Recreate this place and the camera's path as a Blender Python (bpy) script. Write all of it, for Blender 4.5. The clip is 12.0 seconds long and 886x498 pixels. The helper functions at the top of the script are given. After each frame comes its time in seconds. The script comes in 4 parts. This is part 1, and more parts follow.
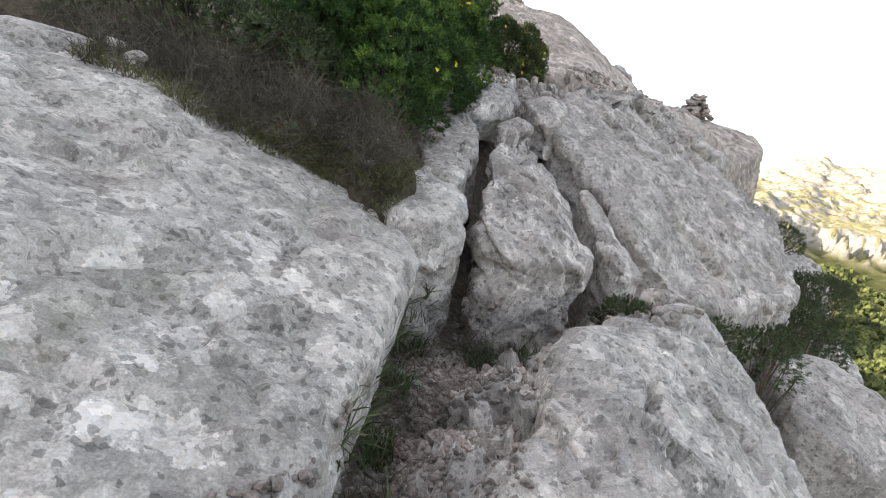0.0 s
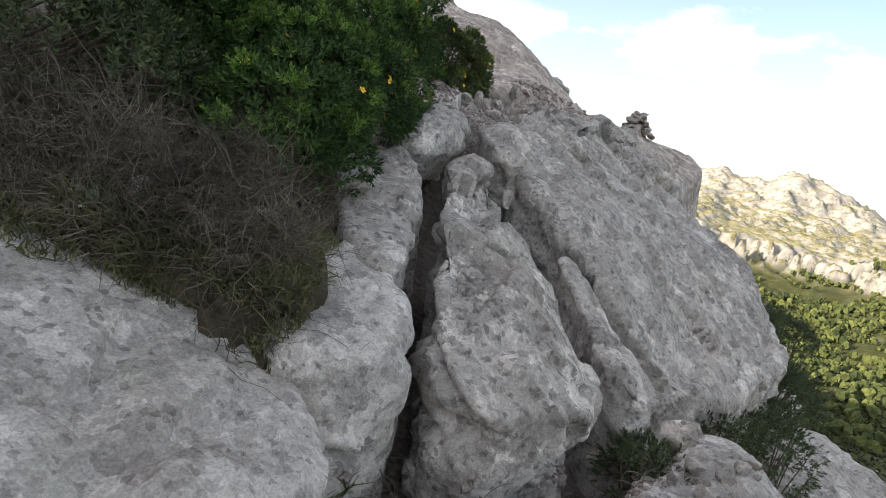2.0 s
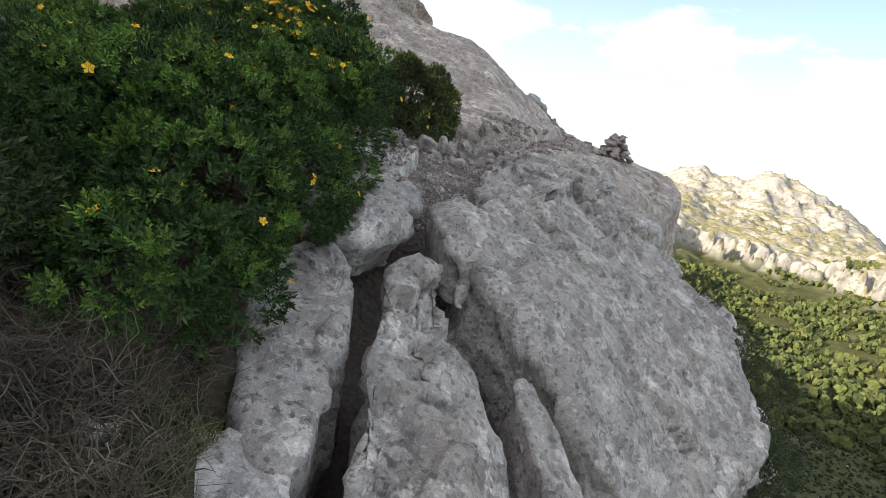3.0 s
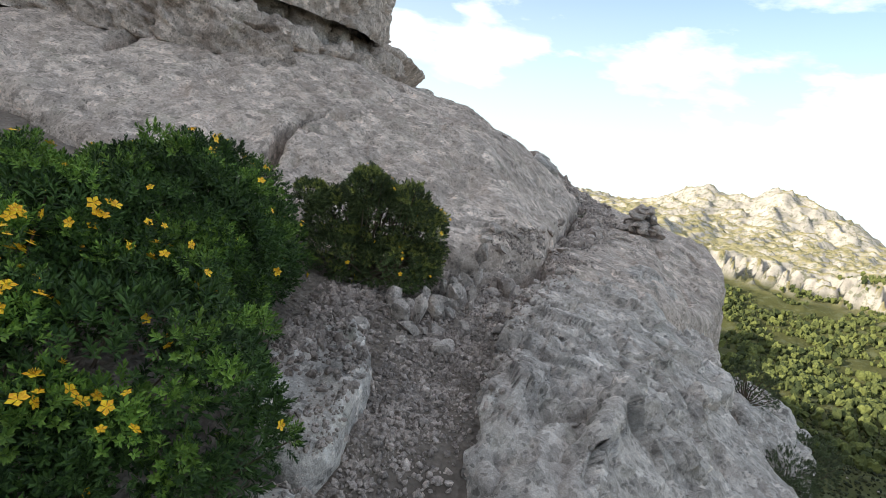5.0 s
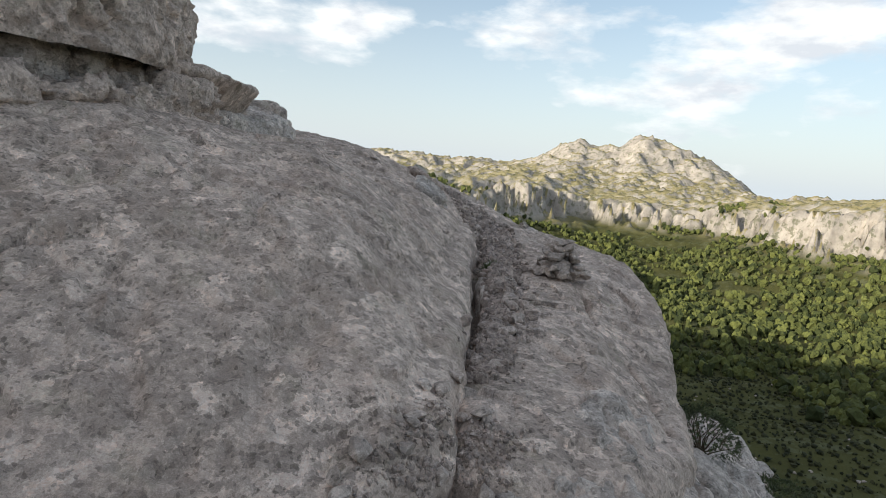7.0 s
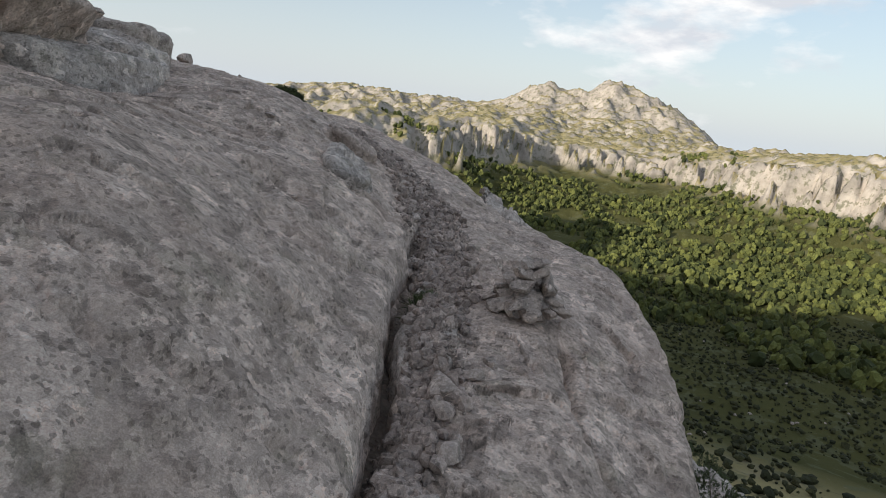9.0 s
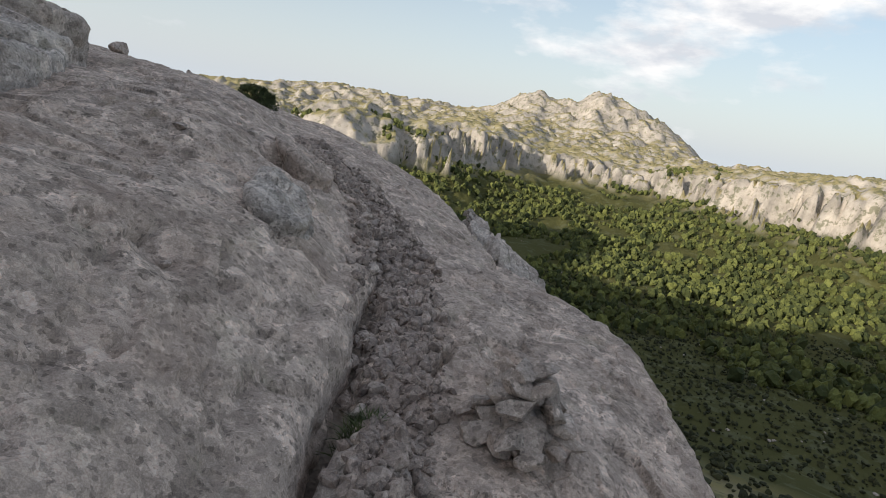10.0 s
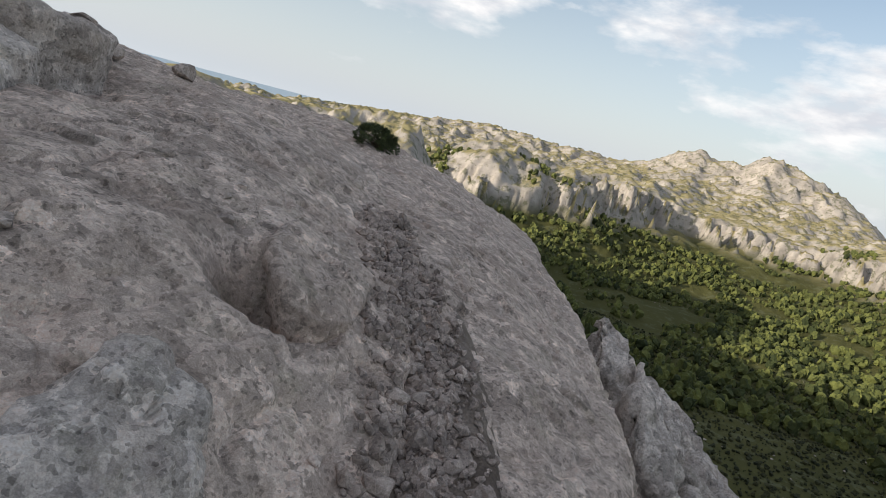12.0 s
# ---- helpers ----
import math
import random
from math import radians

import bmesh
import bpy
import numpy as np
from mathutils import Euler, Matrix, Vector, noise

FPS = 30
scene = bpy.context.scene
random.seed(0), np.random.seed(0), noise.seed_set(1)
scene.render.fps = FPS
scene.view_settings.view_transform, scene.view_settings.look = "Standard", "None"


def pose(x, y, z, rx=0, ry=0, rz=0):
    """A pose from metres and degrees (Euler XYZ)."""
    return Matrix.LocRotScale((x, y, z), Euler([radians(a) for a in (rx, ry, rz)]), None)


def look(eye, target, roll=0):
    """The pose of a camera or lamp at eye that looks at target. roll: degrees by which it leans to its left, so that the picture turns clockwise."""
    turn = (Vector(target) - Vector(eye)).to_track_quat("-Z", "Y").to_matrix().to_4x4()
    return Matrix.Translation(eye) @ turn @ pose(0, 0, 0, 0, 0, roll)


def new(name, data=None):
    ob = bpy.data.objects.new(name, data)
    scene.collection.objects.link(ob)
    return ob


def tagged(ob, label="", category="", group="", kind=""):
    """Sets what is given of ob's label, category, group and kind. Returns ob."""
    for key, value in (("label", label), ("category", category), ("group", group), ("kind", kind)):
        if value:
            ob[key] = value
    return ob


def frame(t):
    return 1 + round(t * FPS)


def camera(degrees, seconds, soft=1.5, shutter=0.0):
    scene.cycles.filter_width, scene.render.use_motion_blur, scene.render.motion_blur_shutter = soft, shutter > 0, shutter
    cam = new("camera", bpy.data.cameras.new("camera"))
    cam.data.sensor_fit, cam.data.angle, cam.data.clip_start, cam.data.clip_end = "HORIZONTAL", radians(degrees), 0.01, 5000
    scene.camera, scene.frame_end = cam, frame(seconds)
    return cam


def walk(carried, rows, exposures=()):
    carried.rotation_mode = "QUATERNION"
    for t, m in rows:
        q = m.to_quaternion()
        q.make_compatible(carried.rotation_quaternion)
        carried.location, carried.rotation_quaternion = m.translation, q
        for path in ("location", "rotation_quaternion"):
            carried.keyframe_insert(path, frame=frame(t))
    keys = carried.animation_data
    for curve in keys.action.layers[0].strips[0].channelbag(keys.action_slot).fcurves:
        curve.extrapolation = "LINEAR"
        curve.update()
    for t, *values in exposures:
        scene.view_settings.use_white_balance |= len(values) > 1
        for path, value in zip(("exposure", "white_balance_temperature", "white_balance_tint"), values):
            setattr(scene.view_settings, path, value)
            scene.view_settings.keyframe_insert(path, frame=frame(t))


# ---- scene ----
# The camera: seconds, x, y, z, yaw, pitch, roll
PATH = [
    (0.0, -0.000, -0.000, -0.000, 2.39, -12.30, -11.19),
    (0.5, -0.159, 0.208, -0.008, -1.69, -12.61, -10.68),
    (1.0, -0.185, 0.419, 0.051, -6.98, -13.02, -14.16),
    (1.5, -0.134, 0.823, 0.077, -7.91, -13.98, -10.30),
    (2.0, -0.096, 1.163, 0.171, -5.15, -10.49, -12.67),
    (2.5, -0.044, 1.443, 0.471, -4.33, -15.15, -15.11),
    (2.7, -0.018, 1.474, 0.581, -7.21, -12.93, -14.26),
    (4.3, 0.234, 3.019, 0.768, -0.13, -8.00, -7.52),
    (4.5, 0.223, 3.080, 1.052, -1.11, -6.71, -17.74),
    (5.0, 0.245, 3.397, 1.452, -6.33, -7.92, -11.48),
    (5.5, 0.286, 4.177, 1.749, -8.01, -1.92, -12.65),
    (6.0, 0.446, 4.886, 1.884, -11.96, -6.85, -9.80),
    (6.5, 0.557, 5.352, 2.191, -17.79, -3.56, -9.57),
    (7.0, 0.807, 5.686, 2.314, -18.00, -8.50, -4.80),
    (7.2, 0.893, 5.845, 2.307, -18.07, -10.33, -5.98),
    (8.8, 1.793, 7.648, 2.559, -18.60, -13.28, -6.75),
    (9.0, 1.941, 7.875, 2.625, -21.24, -14.13, -6.99),
    (9.5, 2.401, 8.829, 2.604, -19.99, -13.06, -14.55),
    (10.0, 2.637, 9.312, 2.750, -22.24, -13.58, -9.33),
    (10.5, 2.924, 9.790, 2.828, -24.00, -12.93, -7.53),
    (11.0, 3.276, 10.432, 2.969, -19.51, -13.17, -12.63),
    (11.5, 3.521, 11.386, 3.002, -12.81, -10.42, -17.45),
    (12.0, 3.744, 11.982, 3.076, -7.12, -12.55, -14.40),
]
cam = camera(76.0, 12.0, soft=0.85)
walk(cam, [(t, pose(x, y, z, 90 + pitch, roll, yaw)) for t, x, y, z, yaw, pitch, roll in PATH],
     exposures=[(0.0, 1.36, 6500, 10), (1.0, 1.04, 6450, 9), (2.0, 0.88, 6400, 9), (4.5, 0.88, 6250, 7), (5.5, 0.6, 6200, 6), (7.0, 0.22, 6300, 8), (9.0, 0.07, 6350, 10), (12.0, 0.06, 6400, 11)])

# ---- world, sun ----
SUN_AZ, SUN_EL = -108.0, 13.6      # degrees from +y to the right, degrees up
sun_dir = Vector((math.sin(radians(SUN_AZ)) * math.cos(radians(SUN_EL)),
                  math.cos(radians(SUN_AZ)) * math.cos(radians(SUN_EL)), math.sin(radians(SUN_EL))))
sun = new("sun", bpy.data.lights.new("sun", "SUN"))
sun.data.energy, sun.data.angle, sun.data.color = 5.0, radians(0.5), (1.0, 0.9, 0.74)
sun.matrix_world = look((0, 0, 60), Vector((0, 0, 60)) - sun_dir)


def build_world():
    w = bpy.data.worlds.new("sky")
    scene.world = w
    w.use_nodes = True
    n, l = w.node_tree.nodes, w.node_tree.links
    n.clear()
    out, bg = n.new("ShaderNodeOutputWorld"), n.new("ShaderNodeBackground")
    sky = n.new("ShaderNodeTexSky")
    sky.sky_type, sky.sun_disc = "NISHITA", False
    sky.sun_elevation, sky.sun_rotation = radians(SUN_EL), radians(SUN_AZ)
    sky.air_density, sky.dust_density, sky.ozone_density = 1.0, 1.2, 1.0
    tc = n.new("ShaderNodeTexCoord")
    sep = n.new("ShaderNodeSeparateXYZ")
    l.new(tc.outputs["Generated"], sep.inputs[0])
    def math_node(op, a, b=0.0, c=0.0):
        q = n.new("ShaderNodeMath")
        q.operation = op
        for sock, v in zip(q.inputs, (a, b, c)):
            if isinstance(v, (int, float)):
                sock.default_value = v
            else:
                l.new(v, sock)
        return q.outputs[0]
    mp = n.new("ShaderNodeMapping")
    mp.inputs["Scale"].default_value = (3.2, 3.2, 8.5)
    mp.inputs["Location"].default_value = (0.45, 0.3, 0.1)
    l.new(tc.outputs["Generated"], mp.inputs[0])
    big, shade = n.new("ShaderNodeTexNoise"), n.new("ShaderNodeTexNoise")
    for t, size, detail in ((big, 1.3, 10.0), (shade, 3.1, 6.0)):
        t.inputs["Scale"].default_value, t.inputs["Detail"].default_value, t.inputs["Roughness"].default_value = size, detail, 0.55
        l.new(mp.outputs[0], t.inputs["Vector"])
    # banks of cloud over the far mountains: bearing, height, half width, half height, all in degrees
    bearing = math_node("MULTIPLY", math_node("ARCTAN2", sep.outputs["X"], sep.outputs["Y"]), 57.2958)
    height = math_node("MULTIPLY", math_node("ARCSINE", sep.outputs["Z"]), 57.2958)
    bank = 0.0
    for ba, bh, bw, bt, amount in ((35.0, 13.2, 14.0, 3.4, 0.22), (52.0, 14.0, 8.0, 4.0, 0.18), (30.0, 8.2, 16.0, 1.5, 0.13), (6.0, 12.0, 5.0, 3.0, 0.12)):
        u = math_node("DIVIDE", math_node("SUBTRACT", bearing, ba), bw)
        v = math_node("DIVIDE", math_node("SUBTRACT", height, bh), bt)
        e = math_node("POWER", 2.71828, math_node("MULTIPLY", math_node("ADD", math_node("MULTIPLY", u, u), math_node("MULTIPLY", v, v)), -1.0))
        bank = math_node("MULTIPLY_ADD", e, amount, bank)
    over = n.new("ShaderNodeMapRange")
    over.interpolation_type = "SMOOTHSTEP"
    over.inputs["From Min"].default_value, over.inputs["From Max"].default_value = 18.0, 40.0
    over.inputs["To Max"].default_value = 0.13
    l.new(height, over.inputs["Value"])
    fac = math_node("ADD", math_node("ADD", big.outputs["Fac"], bank), over.outputs[0])
    ramp = n.new("ShaderNodeValToRGB")
    ramp.color_ramp.elements[0].position, ramp.color_ramp.elements[1].position = 0.60, 0.74
    l.new(fac, ramp.inputs[0])
    # pale haze towards the horizon
    hz = n.new("ShaderNodeMapRange")
    hz.inputs["From Min"].default_value, hz.inputs["From Max"].default_value = -0.02, 0.36
    hz.inputs["To Min"].default_value, hz.inputs["To Max"].default_value = 0.92, 0.1
    l.new(sep.outputs["Z"], hz.inputs["Value"])
    mh = n.new("ShaderNodeMixRGB")
    mh.inputs["Color2"].default_value = (4.5, 4.85, 5.15, 1)
    l.new(hz.outputs[0], mh.inputs["Fac"])
    l.new(sky.outputs[0], mh.inputs["Color1"])
    grey = n.new("ShaderNodeValToRGB")
    grey.color_ramp.elements[0].position, grey.color_ramp.elements[1].position = 0.38, 0.58
    grey.color_ramp.elements[0].color, grey.color_ramp.elements[1].color = (4.6, 4.75, 5.0, 1), (6.6, 6.5, 6.35, 1)
    l.new(shade.outputs["Fac"], grey.inputs[0])
    mix = n.new("ShaderNodeMixRGB")
    l.new(grey.outputs[0], mix.inputs["Color2"])
    l.new(ramp.outputs[0], mix.inputs["Fac"])
    l.new(mh.outputs[0], mix.inputs["Color1"])
    l.new(mix.outputs[0], bg.inputs["Color"])
    bg.inputs["Strength"].default_value = 0.15
    l.new(bg.outputs[0], out.inputs["Surface"])


build_world()


# ---- materials ----
def mat_new(name, rough=0.9, spec=0.2):
    m = bpy.data.materials.new(name)
    m.use_nodes = True
    n = m.node_tree.nodes
    b = n["Principled BSDF"]
    b.inputs["Roughness"].default_value = rough
    b.inputs["Specular IOR Level"].default_value = spec
    return m, n, m.node_tree.links, b


def tex(n, l, kind, vec, scale, detail=4.0, rough=0.6, dist=0.0):
    t = n.new(kind)
    t.inputs["Scale"].default_value = scale
    if kind == "ShaderNodeTexNoise":
        t.inputs["Detail"].default_value, t.inputs["Roughness"].default_value = detail, rough
        t.inputs["Distortion"].default_value = dist
    l.new(vec, t.inputs["Vector"])
    return t


def ramp_of(n, l, src, stops):
    r = n.new("ShaderNodeValToRGB")
    e = r.color_ramp.elements
    while len(e) < len(stops):
        e.new(0.5)
    for k, (p, c) in enumerate(stops):
        e[k].position = p
        e[k].color = (c, c, c, 1) if isinstance(c, float) else (*c, 1)
    l.new(src, r.inputs[0])
    return r.outputs[0]


def mixc(n, l, fac, a, b, mode="MIX"):
    m = n.new("ShaderNodeMixRGB")
    m.blend_type = mode
    for sock, v in ((m.inputs["Fac"], fac), (m.inputs["Color1"], a), (m.inputs["Color2"], b)):
        if isinstance(v, (int, float)):
            sock.default_value = v
        elif isinstance(v, tuple):
            sock.default_value = (*v, 1)
        else:
            l.new(v, sock)
    return m.outputs[0]


def bump_of(n, l, b, parts):
    prev = None
    for src, strength, dist in parts:
        bp = n.new("ShaderNodeBump")
        bp.inputs["Strength"].default_value, bp.inputs["Distance"].default_value = strength, dist
        l.new(src, bp.inputs["Height"])
        if prev is not None:
            l.new(prev, bp.inputs["Normal"])
        prev = bp.outputs[0]
    l.new(prev, b.inputs["Normal"])


def limestone(name, base=(0.44, 0.415, 0.40), lichen=0.5, warm=0.25, green=0.1, place=False):
    """Weathered limestone: even grey, crisp pale lichen crusts at three sizes, dark crusts, pits, hairline cracks and stains."""
    m, n, l, b = mat_new(name, 0.93, 0.12)
    p = n.new("ShaderNodeNewGeometry").outputs["Position"] if place else n.new("ShaderNodeTexCoord").outputs["Object"]
    broad = tex(n, l, "ShaderNodeTexNoise", p, 0.9, 4, 0.55).outputs["Fac"]
    zone = tex(n, l, "ShaderNodeTexNoise", p, 2.1, 3, 0.5).outputs["Fac"]
    mid = tex(n, l, "ShaderNodeTexNoise", p, 5.5, 10, 0.66, 0.1)
    grit = tex(n, l, "ShaderNodeTexNoise", p, 42.0, 6, 0.72).outputs["Fac"]
    fine = tex(n, l, "ShaderNodeTexNoise", p, 150.0, 4, 0.7).outputs["Fac"]
    c = mixc(n, l, ramp_of(n, l, broad, [(0.35, 0.0), (0.65, 1.0)]), tuple(v * 0.86 for v in base), tuple(v * 1.02 for v in base))
    c = mixc(n, l, ramp_of(n, l, mid.outputs["Fac"], [(0.38, 0.35), (0.52, 0.0)]), c, tuple(v * 0.8 for v in base))
    # lichen crusts: ragged cells, each of one tone, at three sizes; the zone says where they crowd
    ragged = tex(n, l, "ShaderNodeTexNoise", p, 26.0, 5, 0.65)

    def crust(size, stops, amount, low, high):
        w1, w2 = n.new("ShaderNodeVectorMath"), n.new("ShaderNodeVectorMath")
        for w, src, k, onto in ((w1, mid, 0.8 / size, p), (w2, ragged, 1.0 / size, w1.outputs[0])):
            w.operation = "MULTIPLY_ADD"
            l.new(src.outputs["Color"], w.inputs[0])
            w.inputs[1].default_value = (k, k, k)
            l.new(onto, w.inputs[2])
        cell = tex(n, l, "ShaderNodeTexVoronoi", w2.outputs[0], size)
        pick = n.new("ShaderNodeSeparateColor")
        l.new(cell.outputs["Color"], pick.inputs[0])
        r = ramp_of(n, l, pick.outputs[0], stops)
        r.node.color_ramp.interpolation = "CONSTANT"
        return mixc(n, l, ramp_of(n, l, zone, [(low, amount * 0.75), (high, amount)]), (1.0, 1.0, 1.0), r)
    g = 0.14 * (lichen - 0.5)
    for tones in (crust(4.2, [(0.0, 0.82), (0.25, 1.0), (0.72 - g, 1.18)], 0.8, 0.42, 0.6),
                  crust(9.5, [(0.0, 0.76), (0.12, 0.9), (0.32, 1.0), (0.68 - g, 1.2), (0.88 - g, 1.42)], 1.0, 0.40, 0.58),
                  crust(23.0, [(0.0, 0.7), (0.13, 0.99), (0.75 - g, 1.22)], 1.0, 0.6, 0.42),
                  crust(60.0, [(0.0, 0.58), (0.09, 1.0), (0.85, 1.2)], 1.0, 0.4, 0.6)):
        c = mixc(n, l, 1.0, c, tones, "MULTIPLY")
    st = tex(n, l, "ShaderNodeTexNoise", p, 1.7, 7, 0.62).outputs["Fac"]
    c = mixc(n, l, ramp_of(n, l, st, [(0.50, 0.0), (0.68, warm)]), c, (0.36, 0.265, 0.215))
    gr = tex(n, l, "ShaderNodeTexNoise", p, 3.1, 8, 0.7).outputs["Fac"]
    c = mixc(n, l, ramp_of(n, l, gr, [(0.55, 0.0), (0.64, green)]), c, (0.30, 0.31, 0.19))
    # hairline cracks, where the zone allows them
    warp = n.new("ShaderNodeVectorMath")
    warp.operation = "MULTIPLY_ADD"
    l.new(mid.outputs["Color"], warp.inputs[0])
    warp.inputs[1].default_value = (0.30, 0.30, 0.30)
    l.new(p, warp.inputs[2])
    cell = tex(n, l, "ShaderNodeTexVoronoi", warp.outputs[0], 2.6)
    cell.feature = "DISTANCE_TO_EDGE"
    line = ramp_of(n, l, cell.outputs["Distance"], [(0.004, 1.0), (0.016, 0.0)])
    line = mixc(n, l, ramp_of(n, l, zone, [(0.50, 0.0), (0.60, 1.0)]), (0.0, 0.0, 0.0), line)
    c = mixc(n, l, mixc(n, l, 0.35, (0.0, 0.0, 0.0), line), c, tuple(v * 0.3 for v in base))
    c = mixc(n, l, 0.3, c, ramp_of(n, l, grit, [(0.32, 0.18), (0.68, 0.82)]), "OVERLAY")
    c = mixc(n, l, 0.4, c, ramp_of(n, l, fine, [(0.34, 0.2), (0.66, 0.8)]), "OVERLAY")
    l.new(c, b.inputs["Base Color"])
    pits = tex(n, l, "ShaderNodeTexVoronoi", p, 46.0)
    bump_of(n, l, b, [(mid.outputs["Fac"], 0.22, 0.03), (line, -0.5, 0.02), (pits.outputs["Distance"], 0.25, 0.01), (grit, 0.6, 0.012), (fine, 0.6, 0.005)])
    return m


def soil_mat(name, a, c2, stones=True, scale=1.0):
    m, n, l, b = mat_new(name, 0.97, 0.1)
    p = n.new("ShaderNodeTexCoord").outputs["Object"]
    big = tex(n, l, "ShaderNodeTexNoise", p, 2.5 * scale, 6, 0.65)
    sm = tex(n, l, "ShaderNodeTexNoise", p, 38.0 * scale, 6, 0.75)
    c = mixc(n, l, ramp_of(n, l, big.outputs["Fac"], [(0.35, 0.0), (0.65, 1.0)]), a, c2)
    c = mixc(n, l, 0.6, c, sm.outputs["Fac"], "OVERLAY")
    l.new(c, b.inputs["Base Color"])
    vo = tex(n, l, "ShaderNodeTexVoronoi", p, 28.0 * scale)
    bump_of(n, l, b, [(vo.outputs["Distance"], 0.8, 0.03), (sm.outputs["Fac"], 0.7, 0.015)])
    return m


def leaf_mat(name, a, c2, rough=0.55):
    m, n, l, b = mat_new(name, rough, 0.3)
    g = n.new("ShaderNodeNewGeometry")
    c = ramp_of(n, l, g.outputs["Random Per Island"], [(0.0, a), (1.0, c2)])
    p = n.new("ShaderNodeTexCoord").outputs["Object"]
    t = tex(n, l, "ShaderNodeTexNoise", p, 4.5, 3, 0.6)
    c = mixc(n, l, 0.8, c, ramp_of(n, l, t.outputs["Fac"], [(0.36, 0.26), (0.64, 0.74)]), "OVERLAY")
    l.new(c, b.inputs["Base Color"])
    return m


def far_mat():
    """The valley: scree, pale cliffs where it is steep, dry grass and scrub where it is flat. Its colours are paled in
    place of distance haze.
    """
    m, n, l, b = mat_new("valley_ground_hazed", 0.95, 0.05)
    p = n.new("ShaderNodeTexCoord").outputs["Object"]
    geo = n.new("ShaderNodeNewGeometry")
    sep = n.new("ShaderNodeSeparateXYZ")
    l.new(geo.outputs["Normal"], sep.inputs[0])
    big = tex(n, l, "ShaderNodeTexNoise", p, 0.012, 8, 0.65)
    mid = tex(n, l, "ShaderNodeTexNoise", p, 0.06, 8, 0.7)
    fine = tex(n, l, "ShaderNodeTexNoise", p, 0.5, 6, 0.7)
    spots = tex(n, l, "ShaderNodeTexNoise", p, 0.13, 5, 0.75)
    # rock, grass and shrub tones lightened and evened out as painted-in haze
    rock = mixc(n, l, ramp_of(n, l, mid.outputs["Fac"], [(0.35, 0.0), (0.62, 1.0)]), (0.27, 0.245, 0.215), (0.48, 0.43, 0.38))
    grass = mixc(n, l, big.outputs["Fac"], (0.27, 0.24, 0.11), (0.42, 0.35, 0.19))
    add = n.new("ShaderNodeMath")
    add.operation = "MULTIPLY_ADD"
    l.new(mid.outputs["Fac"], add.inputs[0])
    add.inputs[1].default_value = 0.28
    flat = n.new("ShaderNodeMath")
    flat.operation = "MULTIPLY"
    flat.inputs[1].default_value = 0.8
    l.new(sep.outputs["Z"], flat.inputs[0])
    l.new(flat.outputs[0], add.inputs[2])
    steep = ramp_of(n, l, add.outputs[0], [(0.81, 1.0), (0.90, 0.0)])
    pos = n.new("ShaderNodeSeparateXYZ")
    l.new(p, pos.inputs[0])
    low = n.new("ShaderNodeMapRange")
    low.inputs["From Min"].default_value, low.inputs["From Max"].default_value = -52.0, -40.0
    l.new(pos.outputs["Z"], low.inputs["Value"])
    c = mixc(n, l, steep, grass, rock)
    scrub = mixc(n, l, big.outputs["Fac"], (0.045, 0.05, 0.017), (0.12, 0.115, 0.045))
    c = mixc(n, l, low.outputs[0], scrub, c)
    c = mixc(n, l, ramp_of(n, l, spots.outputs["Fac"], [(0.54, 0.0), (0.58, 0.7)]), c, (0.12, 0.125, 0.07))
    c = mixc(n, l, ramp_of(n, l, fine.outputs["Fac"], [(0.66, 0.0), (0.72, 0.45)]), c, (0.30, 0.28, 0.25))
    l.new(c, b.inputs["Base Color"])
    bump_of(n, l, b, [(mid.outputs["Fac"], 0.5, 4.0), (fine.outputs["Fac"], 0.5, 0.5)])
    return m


M_ROCK = limestone("grey_limestone", base=(0.45, 0.395, 0.355), warm=0.25)
M_ROCK_PALE = limestone("pale_lichen_limestone", base=(0.46, 0.41, 0.372), lichen=0.85, warm=0.2, green=0.16)
M_ROCK_WARM = limestone("pinkish_limestone", base=(0.48, 0.395, 0.34), lichen=0.55, warm=0.32, green=0.14)
M_STONE = limestone("loose_stone", base=(0.42, 0.36, 0.32), lichen=0.35, warm=0.25, green=0.0, place=True)
M_GRIT = limestone("reddish_grit", base=(0.31, 0.255, 0.225), lichen=0.15, warm=0.5, green=0.0, place=True)
M_SOIL = soil_mat("bank_soil", (0.06, 0.048, 0.033), (0.12, 0.095, 0.062))
M_DIRT = soil_mat("stony_dirt", (0.15, 0.12, 0.10), (0.27, 0.225, 0.19))
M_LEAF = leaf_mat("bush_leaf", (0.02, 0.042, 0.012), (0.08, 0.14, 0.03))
M_TIP = leaf_mat("lighter_leaf", (0.07, 0.14, 0.022), (0.20, 0.30, 0.05))
M_LEAF_DK = leaf_mat("dark_leaf", (0.045, 0.06, 0.028), (0.115, 0.14, 0.055))
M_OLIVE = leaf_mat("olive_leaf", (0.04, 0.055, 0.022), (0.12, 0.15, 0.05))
M_OLIVE_TIP = leaf_mat("lighter_olive_leaf", (0.13, 0.16, 0.04), (0.30, 0.31, 0.07))
M_FLOWER = leaf_mat("yellow_petal", (0.75, 0.36, 0.012), (0.86, 0.52, 0.02))
M_TWIG = leaf_mat("dry_twig", (0.065, 0.051, 0.037), (0.19, 0.155, 0.115), 0.85)
M_GRASS = leaf_mat("dry_grass", (0.07, 0.078, 0.03), (0.19, 0.175, 0.08), 0.8)
M_WOOD = leaf_mat("stem_bark", (0.10, 0.075, 0.05), (0.14, 0.105, 0.07), 0.85)
